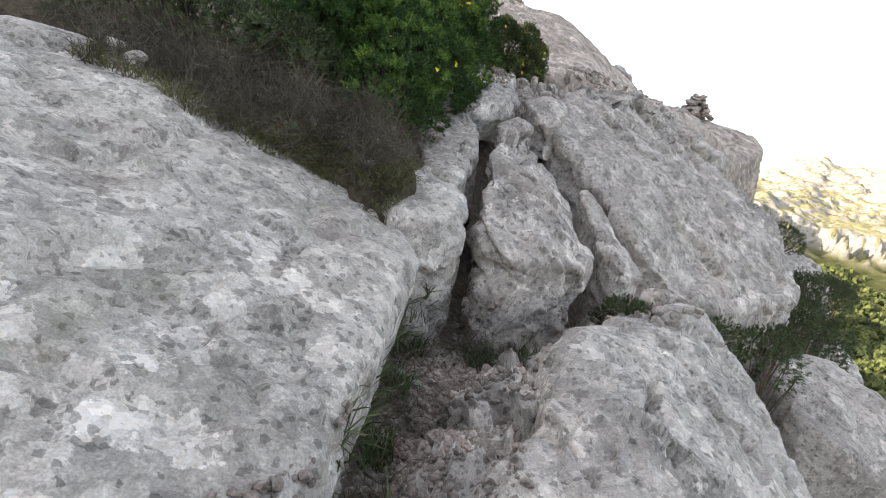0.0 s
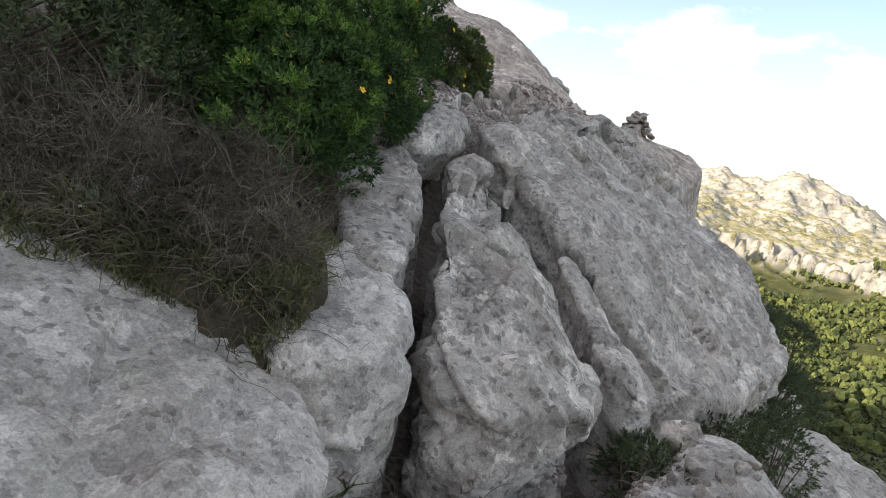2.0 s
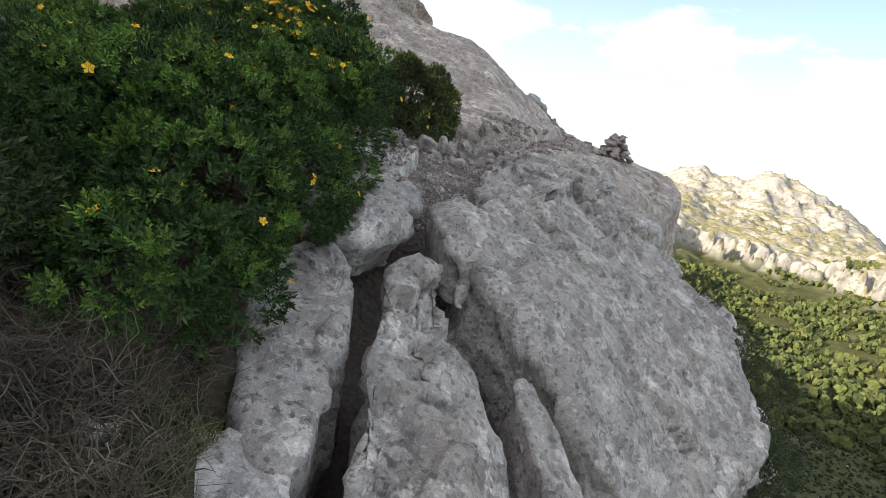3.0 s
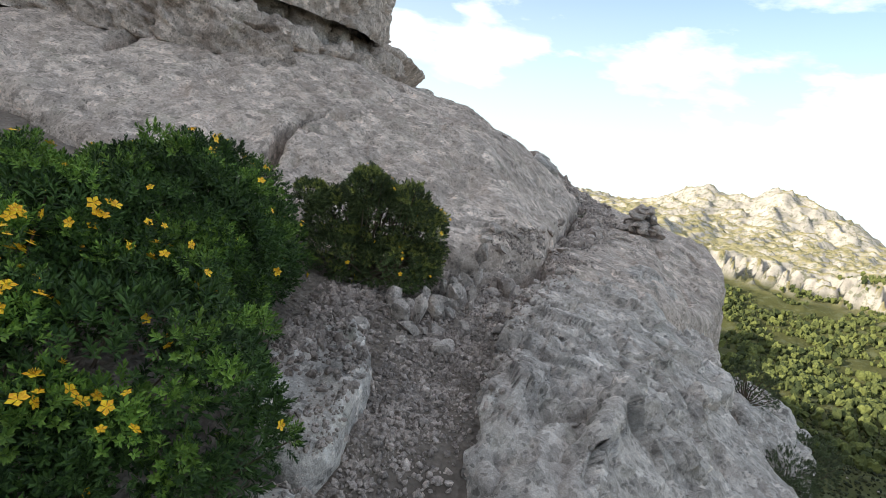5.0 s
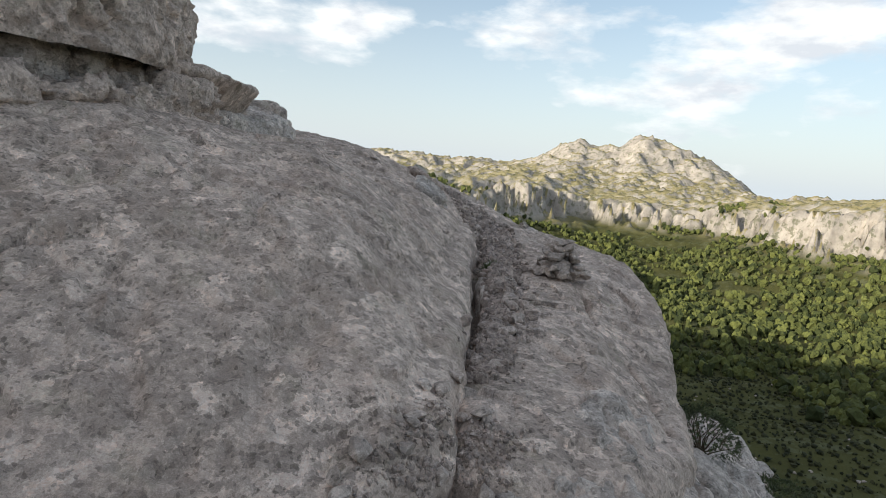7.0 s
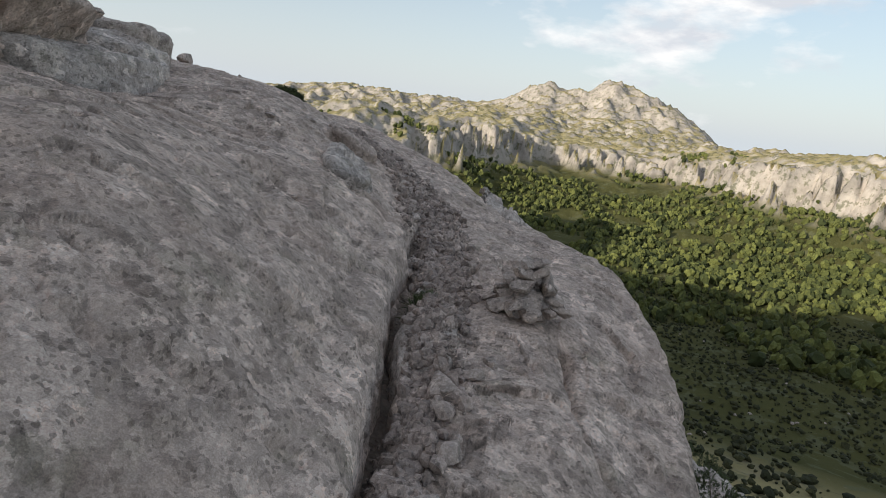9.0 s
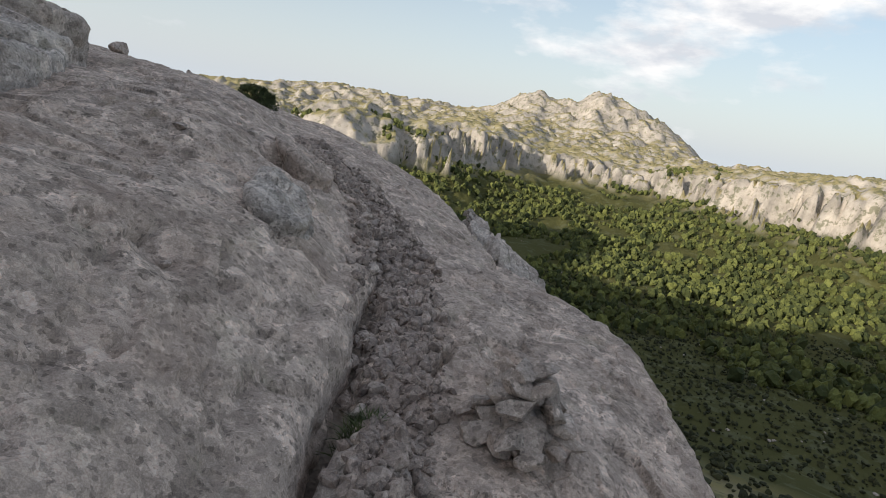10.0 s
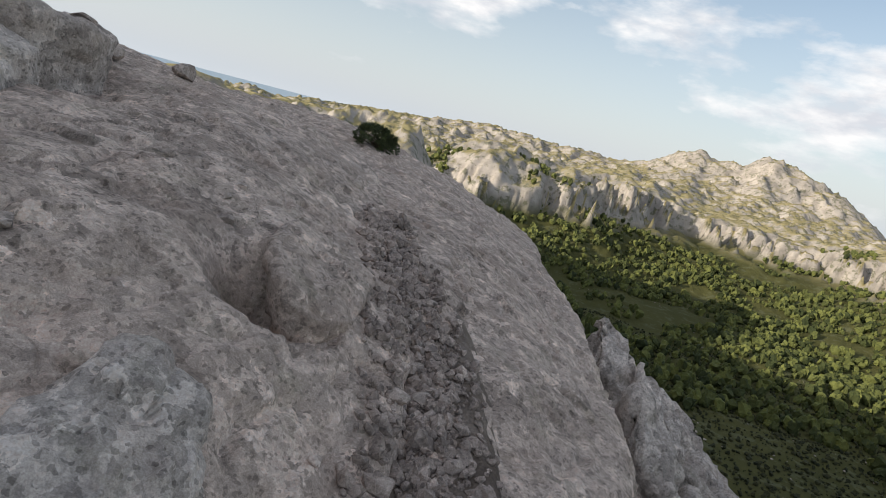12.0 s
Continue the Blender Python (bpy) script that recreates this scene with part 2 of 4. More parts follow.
M_SILVER = leaf_mat("grey_green_leaf", (0.16, 0.22, 0.15), (0.30, 0.37, 0.26), 0.7)
M_FOREST = leaf_mat("oak_wood", (0.026, 0.036, 0.011), (0.135, 0.148, 0.04), 0.85)
M_RUBBLE = limestone("grey_rubble", base=(0.36, 0.30, 0.265), lichen=0.2, warm=0.2, green=0.0, place=True)
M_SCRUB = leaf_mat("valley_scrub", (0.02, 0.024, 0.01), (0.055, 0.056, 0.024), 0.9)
M_FAR = far_mat()
M_HAZED_SEA, _n, _l, _b = mat_new("sea", 0.35, 0.4)
# far paler than water: distance haze is put into the base colour
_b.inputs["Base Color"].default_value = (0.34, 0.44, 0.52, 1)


# ---- noise ----
def _hash(i, j, k, seed):
    h = (i * 374761393 + j * 668265263 + k * 2147483647 + seed * 974711) & 0xFFFFFFFF
    h = ((h ^ (h >> 13)) * 1274126177) & 0xFFFFFFFF
    h = ((h ^ (h >> 16)) * 2246822519) & 0xFFFFFFFF
    return ((h ^ (h >> 15)) & 0xFFFFFF) / 0xFFFFFF


def vnoise(p, seed=0):
    """Value noise, -1 to 1, at an (n, 3) array."""
    f = np.floor(p)
    u = p - f
    u = u * u * u * (u * (u * 6 - 15) + 10)
    i = f.astype(np.int64)
    r = 0
    for a in (0, 1):
        wa = u[:, 0] if a else 1 - u[:, 0]
        for b in (0, 1):
            wb = u[:, 1] if b else 1 - u[:, 1]
            for c in (0, 1):
                wc = u[:, 2] if c else 1 - u[:, 2]
                r = r + wa * wb * wc * _hash(i[:, 0] + a, i[:, 1] + b, i[:, 2] + c, seed)
    return 2 * r - 1


ROT = np.array(Euler((0.5, 0.9, 1.3)).to_matrix())


def fbm(p, octaves=4, gain=0.5, seed=0, ridged=False):
    r, amp, tot = 0, 1.0, 0.0
    for o in range(octaves):
        v = vnoise(p, seed + o)
        r = r + amp * (1 - 2 * np.abs(v) if ridged else v)
        tot += amp
        amp *= gain
        p = (p @ ROT.T) * 2.03 + 17.3
    return r / tot


def facets(p, cell, seed):
    """Broken faces: each cell of a jittered grid tilts its own way."""
    g = p / cell
    base = np.floor(g).astype(np.int64)
    best = np.full(len(p), 9.0)
    val = np.zeros(len(p))
    for a in (-1, 0, 1):
        for b in (-1, 0, 1):
            for c in (-1, 0, 1):
                i, j, k = base[:, 0] + a, base[:, 1] + b, base[:, 2] + c
                o = np.stack([_hash(i, j, k, seed + t) for t in (1, 2, 3)], 1)
                d = g - (np.stack([i, j, k], 1) + o)
                r = (d * d).sum(1)
                w = np.stack([_hash(i, j, k, seed + t) for t in (4, 5, 6)], 1) - 0.5
                h = (d * w).sum(1) + 0.5 * (_hash(i, j, k, seed + 7) - 0.5)
                near = r < best
                best = np.where(near, r, best)
                val = np.where(near, h, val)
    return val


# ---- mesh helpers ----
def mesh_from(name, verts, faces, material, smooth=True):
    me = bpy.data.meshes.new(name)
    verts = np.asarray(verts, dtype=np.float32)
    faces = np.asarray(faces, dtype=np.int32)
    me.vertices.add(len(verts))
    me.vertices.foreach_set("co", verts.ravel())
    k = faces.shape[1]
    me.loops.add(faces.size)
    me.loops.foreach_set("vertex_index", faces.ravel())
    me.polygons.add(len(faces))
    me.polygons.foreach_set("loop_start", np.arange(0, faces.size, k, dtype=np.int32))
    me.polygons.foreach_set("use_smooth", np.full(len(faces), smooth))
    me.update(calc_edges=True)
    me.validate()
    me.materials.append(material)
    return me


def part(name, me, parent, label=""):
    ob = new(name, me)
    ob.parent = parent
    return tagged(ob, label)


def spline(rim, n):
    """A closed smooth line through the rim's corners, n points."""
    r = np.array(rim, float)
    k = len(r)
    t = np.linspace(0, k, n, endpoint=False)
    i = t.astype(int)
    u = (t - i)[:, None]
    p0, p1, p2, p3 = r[(i - 1) % k], r[i % k], r[(i + 1) % k], r[(i + 2) % k]
    a = 0.5
    m1, m2 = a * (p2 - p0) * 0.8, a * (p3 - p1) * 0.8
    return ((2 * u**3 - 3 * u**2 + 1) * p1 + (u**3 - 2 * u**2 + u) * m1
            + (-2 * u**3 + 3 * u**2) * p2 + (u**3 - u**2) * m2)


def rock_mesh(name, rim, bottom, material, dome=0.0, edge=0.12, flare=0.15, seed=0, res=0.045, lump=0.05,
              crack=0.03, scale=1.0, cleft=(), power=2, mound=(), facet=0.07):
    """A rock whose top is spanned by a rim of corners, rounded over its edge and falling to the bottom."""
    r = np.array(rim, float)
    per = np.linalg.norm(np.roll(r, -1, 0) - r, axis=1).sum()
    n = int(min(max(per / res, 24), 860))
    line = spline(r, n)
    c = line.mean(0)
    if np.sum(line[:, 0] * np.roll(line[:, 1], -1) - line[:, 1] * np.roll(line[:, 0], -1)) < 0:
        line = line[::-1]
    tan = np.roll(line, -1, 0) - np.roll(line, 1, 0)
    out = np.stack([tan[:, 1], -tan[:, 0]], 1)
    out /= np.linalg.norm(out, axis=1)[:, None] + 1e-9
    rad = np.linalg.norm(line[:, :2] - c[:2], axis=1).max()
    rings = []
    k = int(min(max(rad / res, 8), 220))
    for s in (np.linspace(0, 1, k + 1)[1:]):
        p = c + (line - c) * s
        p[:, 2] += dome * (1 - s**power)
        rings.append(p)
    for a in np.linspace(0, np.pi / 2, max(3, int(edge * 1.57 / res)) + 1)[1:]:
        p = line.copy()
        p[:, :2] += out * edge * np.sin(a)
        p[:, 2] -= edge * (1 - np.cos(a))
        rings.append(p)
    last = rings[-1]
    depth = np.maximum(last[:, 2] - bottom, 0.02)
    for s in np.linspace(0, 1, int(min(max(depth.max() / res, 3), 120)) + 1)[1:]:
        p = last.copy()
        p[:, 2] -= depth * s
        p[:, :2] += out * (flare * depth * s)[:, None]
        rings.append(p)
    v = np.concatenate([np.array([[c[0], c[1], c[2] + dome]]), *rings])
    m = len(rings)
    j = np.arange(n)
    jn = (j + 1) % n
    tri0 = np.stack([np.zeros(n, int), 1 + j, 1 + jn, 1 + jn], 1)
    quads = [np.stack([1 + i * n + j, 1 + (i + 1) * n + j, 1 + (i + 1) * n + jn, 1 + i * n + jn], 1) for i in range(m - 1)]
    f = np.concatenate(quads)
    # normals by finite differences over the rings
    g = v[1:].reshape(m, n, 3)
    du = np.roll(g, -1, 1) - np.roll(g, 1, 1)
    dv = np.gradient(g, axis=0)
    nor = np.cross(dv, du).reshape(-1, 3)
    nor /= np.linalg.norm(nor, axis=1)[:, None] + 1e-9
    nor = np.concatenate([[[0, 0, 1]], nor])
    q = v * scale + seed * 7.31
    d = lump * fbm(q * 1.3, 4, 0.5, seed)
    rid = fbm(q * np.array([2.0, 2.0, 3.0]), 4, 0.55, seed + 40, True)
    d -= crack * np.clip((rid - 0.35) / 0.4, 0, 1) ** 2
    d += 0.22 * lump * fbm(q * 5.0, 4, 0.6, seed + 80)
    q2 = v + 0.10 * np.stack([vnoise(v * 3.1, seed + 60 + t) for t in range(3)], 1)
    d += facet * facets(q2, 0.42, seed) + (0.4 if per / n < 0.06 else 0.15) * facet * facets(q2 * np.array([1, 1, 1.4]), 0.16, seed + 11)
    pit = fbm(q * 14.0, 2, 0.6, seed + 120)
    d -= 0.12 * lump * np.clip(pit, 0, 1)
    for ax, ay, bx, by, wdt, dep in cleft:      # a cleft along a line in plan
        ab = np.array([bx - ax, by - ay])
        ap = v[:, :2] - np.array([ax, ay])
        tt = np.clip((ap @ ab) / (ab @ ab), 0, 1)
        wob = 0.04 * vnoise(v * 7.0, 9)
        dist = np.linalg.norm(ap - tt[:, None] * ab, axis=1) + wob
        d -= dep * np.exp(-(dist / wdt) ** 2) * np.clip(np.minimum(tt, 1 - tt) * 8 + 0.25, 0, 1) * (nor[:, 2] > -0.2)
    for mx, my, mr, mh in mound:                # swellings and hollows
        v[:, 2] += mh * np.exp(-((v[:, 0] - mx) ** 2 + (v[:, 1] - my) ** 2) / mr**2) * (v[:, 2] > bottom + 0.25)
    v = v + nor * d[:, None]
    f = np.concatenate([f, tri0])
    tri0_mask = f[:, 2] == f[:, 3]
    tris = np.concatenate([f[~tri0_mask][:, [0, 1, 2]], f[~tri0_mask][:, [0, 2, 3]], f[tri0_mask][:, :3]])
    return mesh_from(name, v, tris, material)


def rock(name, label, rim, bottom, material, category="rock", kind="", **kw):
    ob = new(name, rock_mesh(name, rim, bottom, material, **kw))
    return tagged(ob, label, category, "", kind)


def stone_mesh(name, seed, size, material, res=3, rough=0.12):
    """A loose angular stone: a ball cut by random planes, then roughened."""
    bm = bmesh.new()
    bmesh.ops.create_icosphere(bm, subdivisions=res, radius=1.0)
    rnd = np.random.RandomState(seed)
    v = np.array([p.co for p in bm.verts])
    for _ in range(13):
        d = rnd.normal(size=3)
        d /= np.linalg.norm(d)
        h = rnd.uniform(0.38, 0.75)
        over = np.maximum(v @ d - h, 0)
        v -= over[:, None] * d
    v *= 1 + rough * 0.5 * fbm(v * 1.7 + seed, 3, 0.5, seed)[:, None]
    v *= np.array(size)
    for p, co in zip(bm.verts, v):
        p.co = co
    me = bpy.data.meshes.new(name)
    bm.to_mesh(me)
    bm.free()
    me.materials.append(material)
    return me


# ---- the ground: one sheet from the ledge to the sea ----
WAY = np.array([[-30, -1.5, -6.0], [-8, -0.4, -3.0], [-3, -0.1, -1.75], [0, 0.0, -1.28], [1.5, 0.1, -1.12],
                [2.7, 0.2, -1.02], [3.2, 0.5, -1.0], [3.9, 0.3, -0.85], [4.7, 0.3, -0.5], [5.05, 0.3, 0.15], [5.4, 0.45, 0.38],
                [7.1, 1.05, 0.55], [8.2, 1.75, 0.62], [10.3, 3.0, 0.74], [11.9, 3.6, 0.85], [13.2, 3.9, 1.12],
                [14.4, 4.25, 1.36], [16.0, 4.3, 1.6], [20.0, 4.2, 1.6], [24.0, 4.0, 0.0], [40, 4.0, -12.0], [90, 4, -40.0]])


def smooth(a, b, x):
    t = np.clip((x - a) / (b - a), 0, 1)
    return t * t * (3 - 2 * t)


def ground_z(x, y):
    x, y = np.asarray(x, float), np.asarray(y, float)
    px, pz = np.interp(y, WAY[:, 0], WAY[:, 1]), np.interp(y, WAY[:, 0], WAY[:, 2])
    dx = x - px
    near = pz + np.where(dx < 0, np.minimum(-dx * 0.11, 1.0), 0) - np.where(dx > 0.5, (dx - 0.5) * 1.0, 0)
    r = np.hypot(x - 3, y - 9)
    az = np.degrees(np.arctan2(x - 3, y - 9))
    q = np.stack([x, y, np.zeros_like(x)], -1).reshape(-1, 3)

    def nz(s, o, seed, ridged=False, gain=0.5):
        return fbm(q * s, o, gain, seed, ridged).reshape(x.shape)
    # valley and the mountains beyond it
    val = np.interp(r, [0, 12, 30, 70, 150, 260, 420, 600], [-3, -8, -20, -38, -64, -76, -78, -66])
    val = val + nz(0.02, 4, 3) * smooth(30, 150, r) * 5
    edge_r = 690 + 60 * nz(0.006, 3, 5) + 1.2 * (az - 40) - 140 * smooth(35, 15, az) - 120 * smooth(40, 56, az)
    top = np.interp(az, [-20, 0, 8, 16, 22, 26, 33, 42, 50, 56, 62, 80], [-30, -20, -40, -34, -18, -6, -24, -26, -14, -6, 2, 0])
    rib = nz(0.035, 4, 27, True, 0.6)
    crag = nz(0.022, 5, 7, True, 0.6)
    cl = 0.6 * smooth(-250, 120, r - edge_r + 45 * rib) + 0.4 * smooth(0, 40, r - edge_r + 75 * rib + 30 * crag)
    val = val + cl * (top + 66) * (1 + 0.0 * r) + cl * (1 - smooth(60, 500, r - edge_r)) * 12 * crag
    far = smooth(740, 1000, r)
    el = np.interp(az, [-30, 0, 5, 12, 18, 24, 27, 29.5, 31, 33, 35, 36.6, 38.5, 40.5, 42.5, 45, 48, 60, 80],
                   [-3, -2.0, -0.3, 0.7, 0.5, 0.5, 1.0, 2.7, 3.2, 2.5, 2.8, 4.0, 3.7, 2.9, 2.3, 0.9, -1.5, -2.2, -2.5])
    crest = 1400 * np.tan(np.radians(el)) + 7 * nz(0.012, 5, 17)
    rise = 0.22 * smooth(800, 1230, r) + 0.3 * smooth(1090, 1290, r) + 0.48 * smooth(1230 + 50 * nz(0.02, 3, 19), 1345, r)
    base = val
    val = base + rise * np.maximum(crest - base, -60) * (1 - 0.6 * smooth(1500, 2600, r))
    val = val + far * (13 + 5 * smooth(25, 10, az)) * (crag - 0.2) + far * 9 * nz(0.03, 5, 13, True, 0.6)
    val = val + 22 * smooth(1700, 2500, r) * (1 - smooth(20, 34, az)) * smooth(-4, 6, az) * (0.6 + nz(0.003, 4, 11)) - 60 * smooth(900, 2000, r) * smooth(2, -8, az)
    val = val - 60 * smooth(1500, 2600, r) * smooth(30, 50, az)
    # the rocky spur beyond the ledge
    spur = 68 * np.exp(-(np.abs(az - 1.5) / 8.5) ** 4) * np.exp(-((r - 270) / 80) ** 2) * (1 + 0.15 * nz(0.05, 4, 15, True))
    knoll = 34 * np.exp(-((az - 13) / 6) ** 2) * np.exp(-((r - 560) / 90) ** 2)
    # unseen ridge behind the crest, added so its shadow closes a sunlit gap
    shade_ridge = np.interp(y, [60, 120, 280, 360, 450], [0, 54, 54, 46, 0]) * np.exp(-((x + 30) / 42) ** 2) * (1 + 0.06 * nz(0.04, 3, 33))
    val = val + np.maximum(spur, shade_ridge) + knoll
    # the mountain that the ledge is part of: behind and to the side of the walker
    a2 = (az - (-118) + 180) % 360 - 180
    bulk = 0.72 * np.exp(-(np.abs(a2) / 62) ** 4)
    hill = np.interp(r, [0, 10, 40, 90, 150, 230, 400, 900, 1500], [0, 3, 24, 62, 98, 108, 80, 30, 0])
    val = val + bulk * (hill + 5 * nz(0.03, 4, 21) * smooth(10, 60, r) - np.where(r < 600, val, val) * smooth(5, 40, r))
    w = smooth(11, 34, r)
    near = near + nz(0.8, 4, 1) * 0.07
    return near * (1 - w) + np.maximum(val, -120) * w


def build_ground():
    rr = [0.0]
    r = 0.25
    while r < 4900:
        rr.append(r)
        step = max(0.22, r * 0.014)
        if 520 < r < 1450:
            step = 4.5
        r += step
    rr = np.array(rr[1:])
    az = np.concatenate([np.arange(-14, 72, 0.22), np.arange(72, 346, 2.0)])
    R, A = np.meshgrid(rr, np.radians(az), indexing="ij")
    x, y = 3 + R * np.sin(A), 9 + R * np.cos(A)
    z = ground_z(x, y)
    m, n = R.shape
    v = np.concatenate([[[3, 9, float(ground_z(np.array([3.0]), np.array([9.0]))[0])]], np.stack([x, y, z], -1).reshape(-1, 3)])
    i, j = np.meshgrid(np.arange(m - 1), np.arange(n), indexing="ij")
    jn = (j + 1) % n
    a, b, c, d = 1 + i * n + j, 1 + i * n + jn, 1 + (i + 1) * n + jn, 1 + (i + 1) * n + j
    tris = np.concatenate([np.stack([a, b, c], -1).reshape(-1, 3), np.stack([a, c, d], -1).reshape(-1, 3)])
    jj = np.arange(n)
    tris = np.concatenate([tris, np.stack([np.zeros(n, int), 1 + (jj + 1) % n, 1 + jj], -1)])
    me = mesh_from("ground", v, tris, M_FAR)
    me.materials.append(M_DIRT)
    cx = v[tris].mean(1)
    off = cx[:, 0] - np.interp(cx[:, 1], WAY[:, 0], WAY[:, 1])
    idx = ((np.hypot(cx[:, 0] - 3, cx[:, 1] - 9) < 13) & (off < 0.9)).astype(np.int32)
    me.polygons.foreach_set("material_index", idx)
    tagged(new("ground", me), "stony mountain ground falling to a wooded valley with pale cliffs", "ground", "", "structure")


build_ground()
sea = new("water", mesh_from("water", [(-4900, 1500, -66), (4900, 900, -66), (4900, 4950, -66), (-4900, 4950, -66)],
                             [(0, 1, 2, 3)], M_HAZED_SEA))
tagged(sea, "blue sea beyond the mountains, haze put into its colour", "sea", "", "structure")

# ---- rocks along the way ----
rock("boulder", "broad grey limestone boulder with pale lichen beside the gully",
     [(-0.2, 2.38, -0.5), (-0.2, 1.95, -0.58), (-0.22, 1.5, -0.64), (-0.24, 1.1, -0.7), (-0.3, 0.7, -0.78), (-0.5, 0.2, -0.8),
      (-1.3, 0.3, -0.42), (-2.1, 1.0, -0.14), (-2.2, 2.3, 0.08), (-1.6, 2.62, 0.03), (-1.0, 2.58, -0.18), (-0.45, 2.6, -0.38)],
     -1.7, M_ROCK_PALE, edge=0.09, flare=-0.12, seed=1, lump=0.03, res=0.03, facet=0.045)
rock("boulder", "rounded grey limestone boulder sloping away from the gully",
     [(0.62, 1.5, -0.88), (0.62, 2.12, -0.74), (0.88, 2.55, -0.72), (1.1, 2.85, -0.74), (1.4, 3.05, -0.74), (1.62, 2.95, -0.9),
      (1.7, 2.5, -1.1), (1.55, 1.9, -1.2), (1.2, 1.3, -1.2), (0.7, 1.2, -1.05)],
     -2.8, M_ROCK_PALE, dome=0.1, edge=0.14, flare=0.12, seed=2, res=0.025, facet=0.07,
     cleft=[(0.78, 1.35, 0.84, 1.75, 0.02, 0.12), (0.84, 1.75, 0.9, 2.15, 0.02, 0.1)])
rock("boulder", "low broken shoulder of limestone beside the gravel gully",
     [(0.04, 1.0, -0.98), (0.08, 1.6, -0.95), (0.2, 2.0, -0.92), (0.4, 2.22, -0.87), (0.62, 2.34, -0.8), (0.7, 1.8, -0.84), (0.66, 1.1, -0.95)],
     -1.6, M_ROCK, dome=0.04, edge=0.06, flare=0.08, seed=41, res=0.022, lump=0.06, crack=0.07, facet=0.13,
     cleft=[(0.3, 1.5, 0.5, 2.0, 0.025, 0.12)])
rock("boulder", "lichen-spotted limestone block beside the narrow cleft",
     [(-0.38, 2.8, -0.34), (-0.15, 2.58, -0.42), (0.0, 2.66, -0.42), (0.02, 2.85, -0.34), (-0.04, 3.05, -0.28), (-0.2, 3.12, -0.24), (-0.36, 3.02, -0.27)],
     -1.15, M_ROCK_PALE, edge=0.05, flare=0.05, seed=3, res=0.025, lump=0.04)
rock("boulder", "cracked limestone block between the bank and the cleft",
     [(-0.14, 3.2, -0.22), (-0.02, 3.12, -0.24), (0.02, 3.5, -0.13), (0.04, 4.0, 0.05), (-0.16, 4.2, 0.1), (-0.28, 3.75, -0.04)],
     -0.95, M_ROCK, edge=0.04, flare=0.04, seed=23, res=0.025, lump=0.04)
rock("boulder", "grey limestone wedge between two deep cracks",
     [(0.25, 4.0, 0.08), (0.2, 3.6, -0.04), (0.2, 3.15, -0.22), (0.2, 2.8, -0.4), (0.34, 2.66, -0.5), (0.6, 2.78, -0.52),
      (0.74, 2.98, -0.52), (0.66, 3.35, -0.34), (0.51, 3.85, -0.1), (0.4, 4.15, 0.1)],
     -1.15, M_ROCK, edge=0.05, flare=-0.12, seed=4, res=0.025, dome=0.05, facet=0.11, crack=0.05)
rock("boulder", "narrow limestone rib at the foot of the slab",
     [(0.83, 3.75, -0.25), (0.92, 3.3, -0.45), (1.0, 3.1, -0.56), (1.1, 3.15, -0.6), (1.05, 3.5, -0.48), (0.92, 3.85, -0.26)],
     -1.3, M_ROCK, edge=0.035, flare=0.02, seed=5, res=0.03)
rock("slab", "large smooth limestone slab sloping to the valley",
     [(0.64, 4.48, 0.18), (0.76, 4.9, 0.32), (1.2, 5.6, 0.48), (2.3, 6.6, 0.42), (3.1, 7.3, 0.2), (3.35, 6.1, -0.3),
      (3.15, 5.1, -0.82), (2.6, 4.6, -0.85), (2.0, 4.05, -0.86), (1.52, 3.78, -0.66), (1.2, 3.88, -0.38), (0.92, 4.22, -0.04)],
     -2.6, M_ROCK, dome=0.12, edge=0.07, flare=-0.1, seed=6, res=0.035, lump=0.06)
rock("boulder", "lichened boulder lodged over the cleft",
     [(-0.12, 4.45, 0.2), (0.06, 4.37, 0.2), (0.22, 4.6, 0.3), (0.27, 4.88, 0.38), (0.14, 5.02, 0.4), (-0.12, 4.85, 0.32)],
     -0.05, M_ROCK_PALE, dome=0.06, edge=0.1, flare=-0.5, seed=7, res=0.025)
rock("boulder", "small limestone block wedged at the head of the crack",
     [(0.46, 4.72, 0.34), (0.48, 4.45, 0.26), (0.58, 4.28, 0.16), (0.68, 4.42, 0.26), (0.66, 4.75, 0.36)],
     -0.1, M_ROCK, dome=0.04, edge=0.03, flare=-0.1, seed=8, res=0.025)
rock("slab", "grey limestone shelf beside the gravel path",
     [(0.85, 5.3, 0.46), (1.0, 5.9, 0.6), (1.4, 6.9, 0.72), (1.8, 7.8, 0.8), (2.5, 8.4, 0.86), (3.2, 8.8, 0.86), (3.6, 8.6, 0.45),
      (3.2, 7.5, 0.3), (2.6, 6.7, 0.4), (1.9, 5.9, 0.36), (1.3, 5.3, 0.34)],
     -2.5, M_ROCK, dome=0.08, edge=0.1, flare=0.08, seed=9, res=0.03, lump=0.04, crack=0.08, facet=0.12,
     cleft=[(1.27, 6.72, 1.44, 6.46, 0.03, 0.14), (1.44, 6.46, 1.78, 6.6, 0.03, 0.14), (1.78, 6.6, 1.9, 6.3, 0.03, 0.12), (1.5, 7.3, 2.3, 7.5, 0.025, 0.1), (2.71, 8.19, 2.5, 7.4, 0.03, 0.14)])
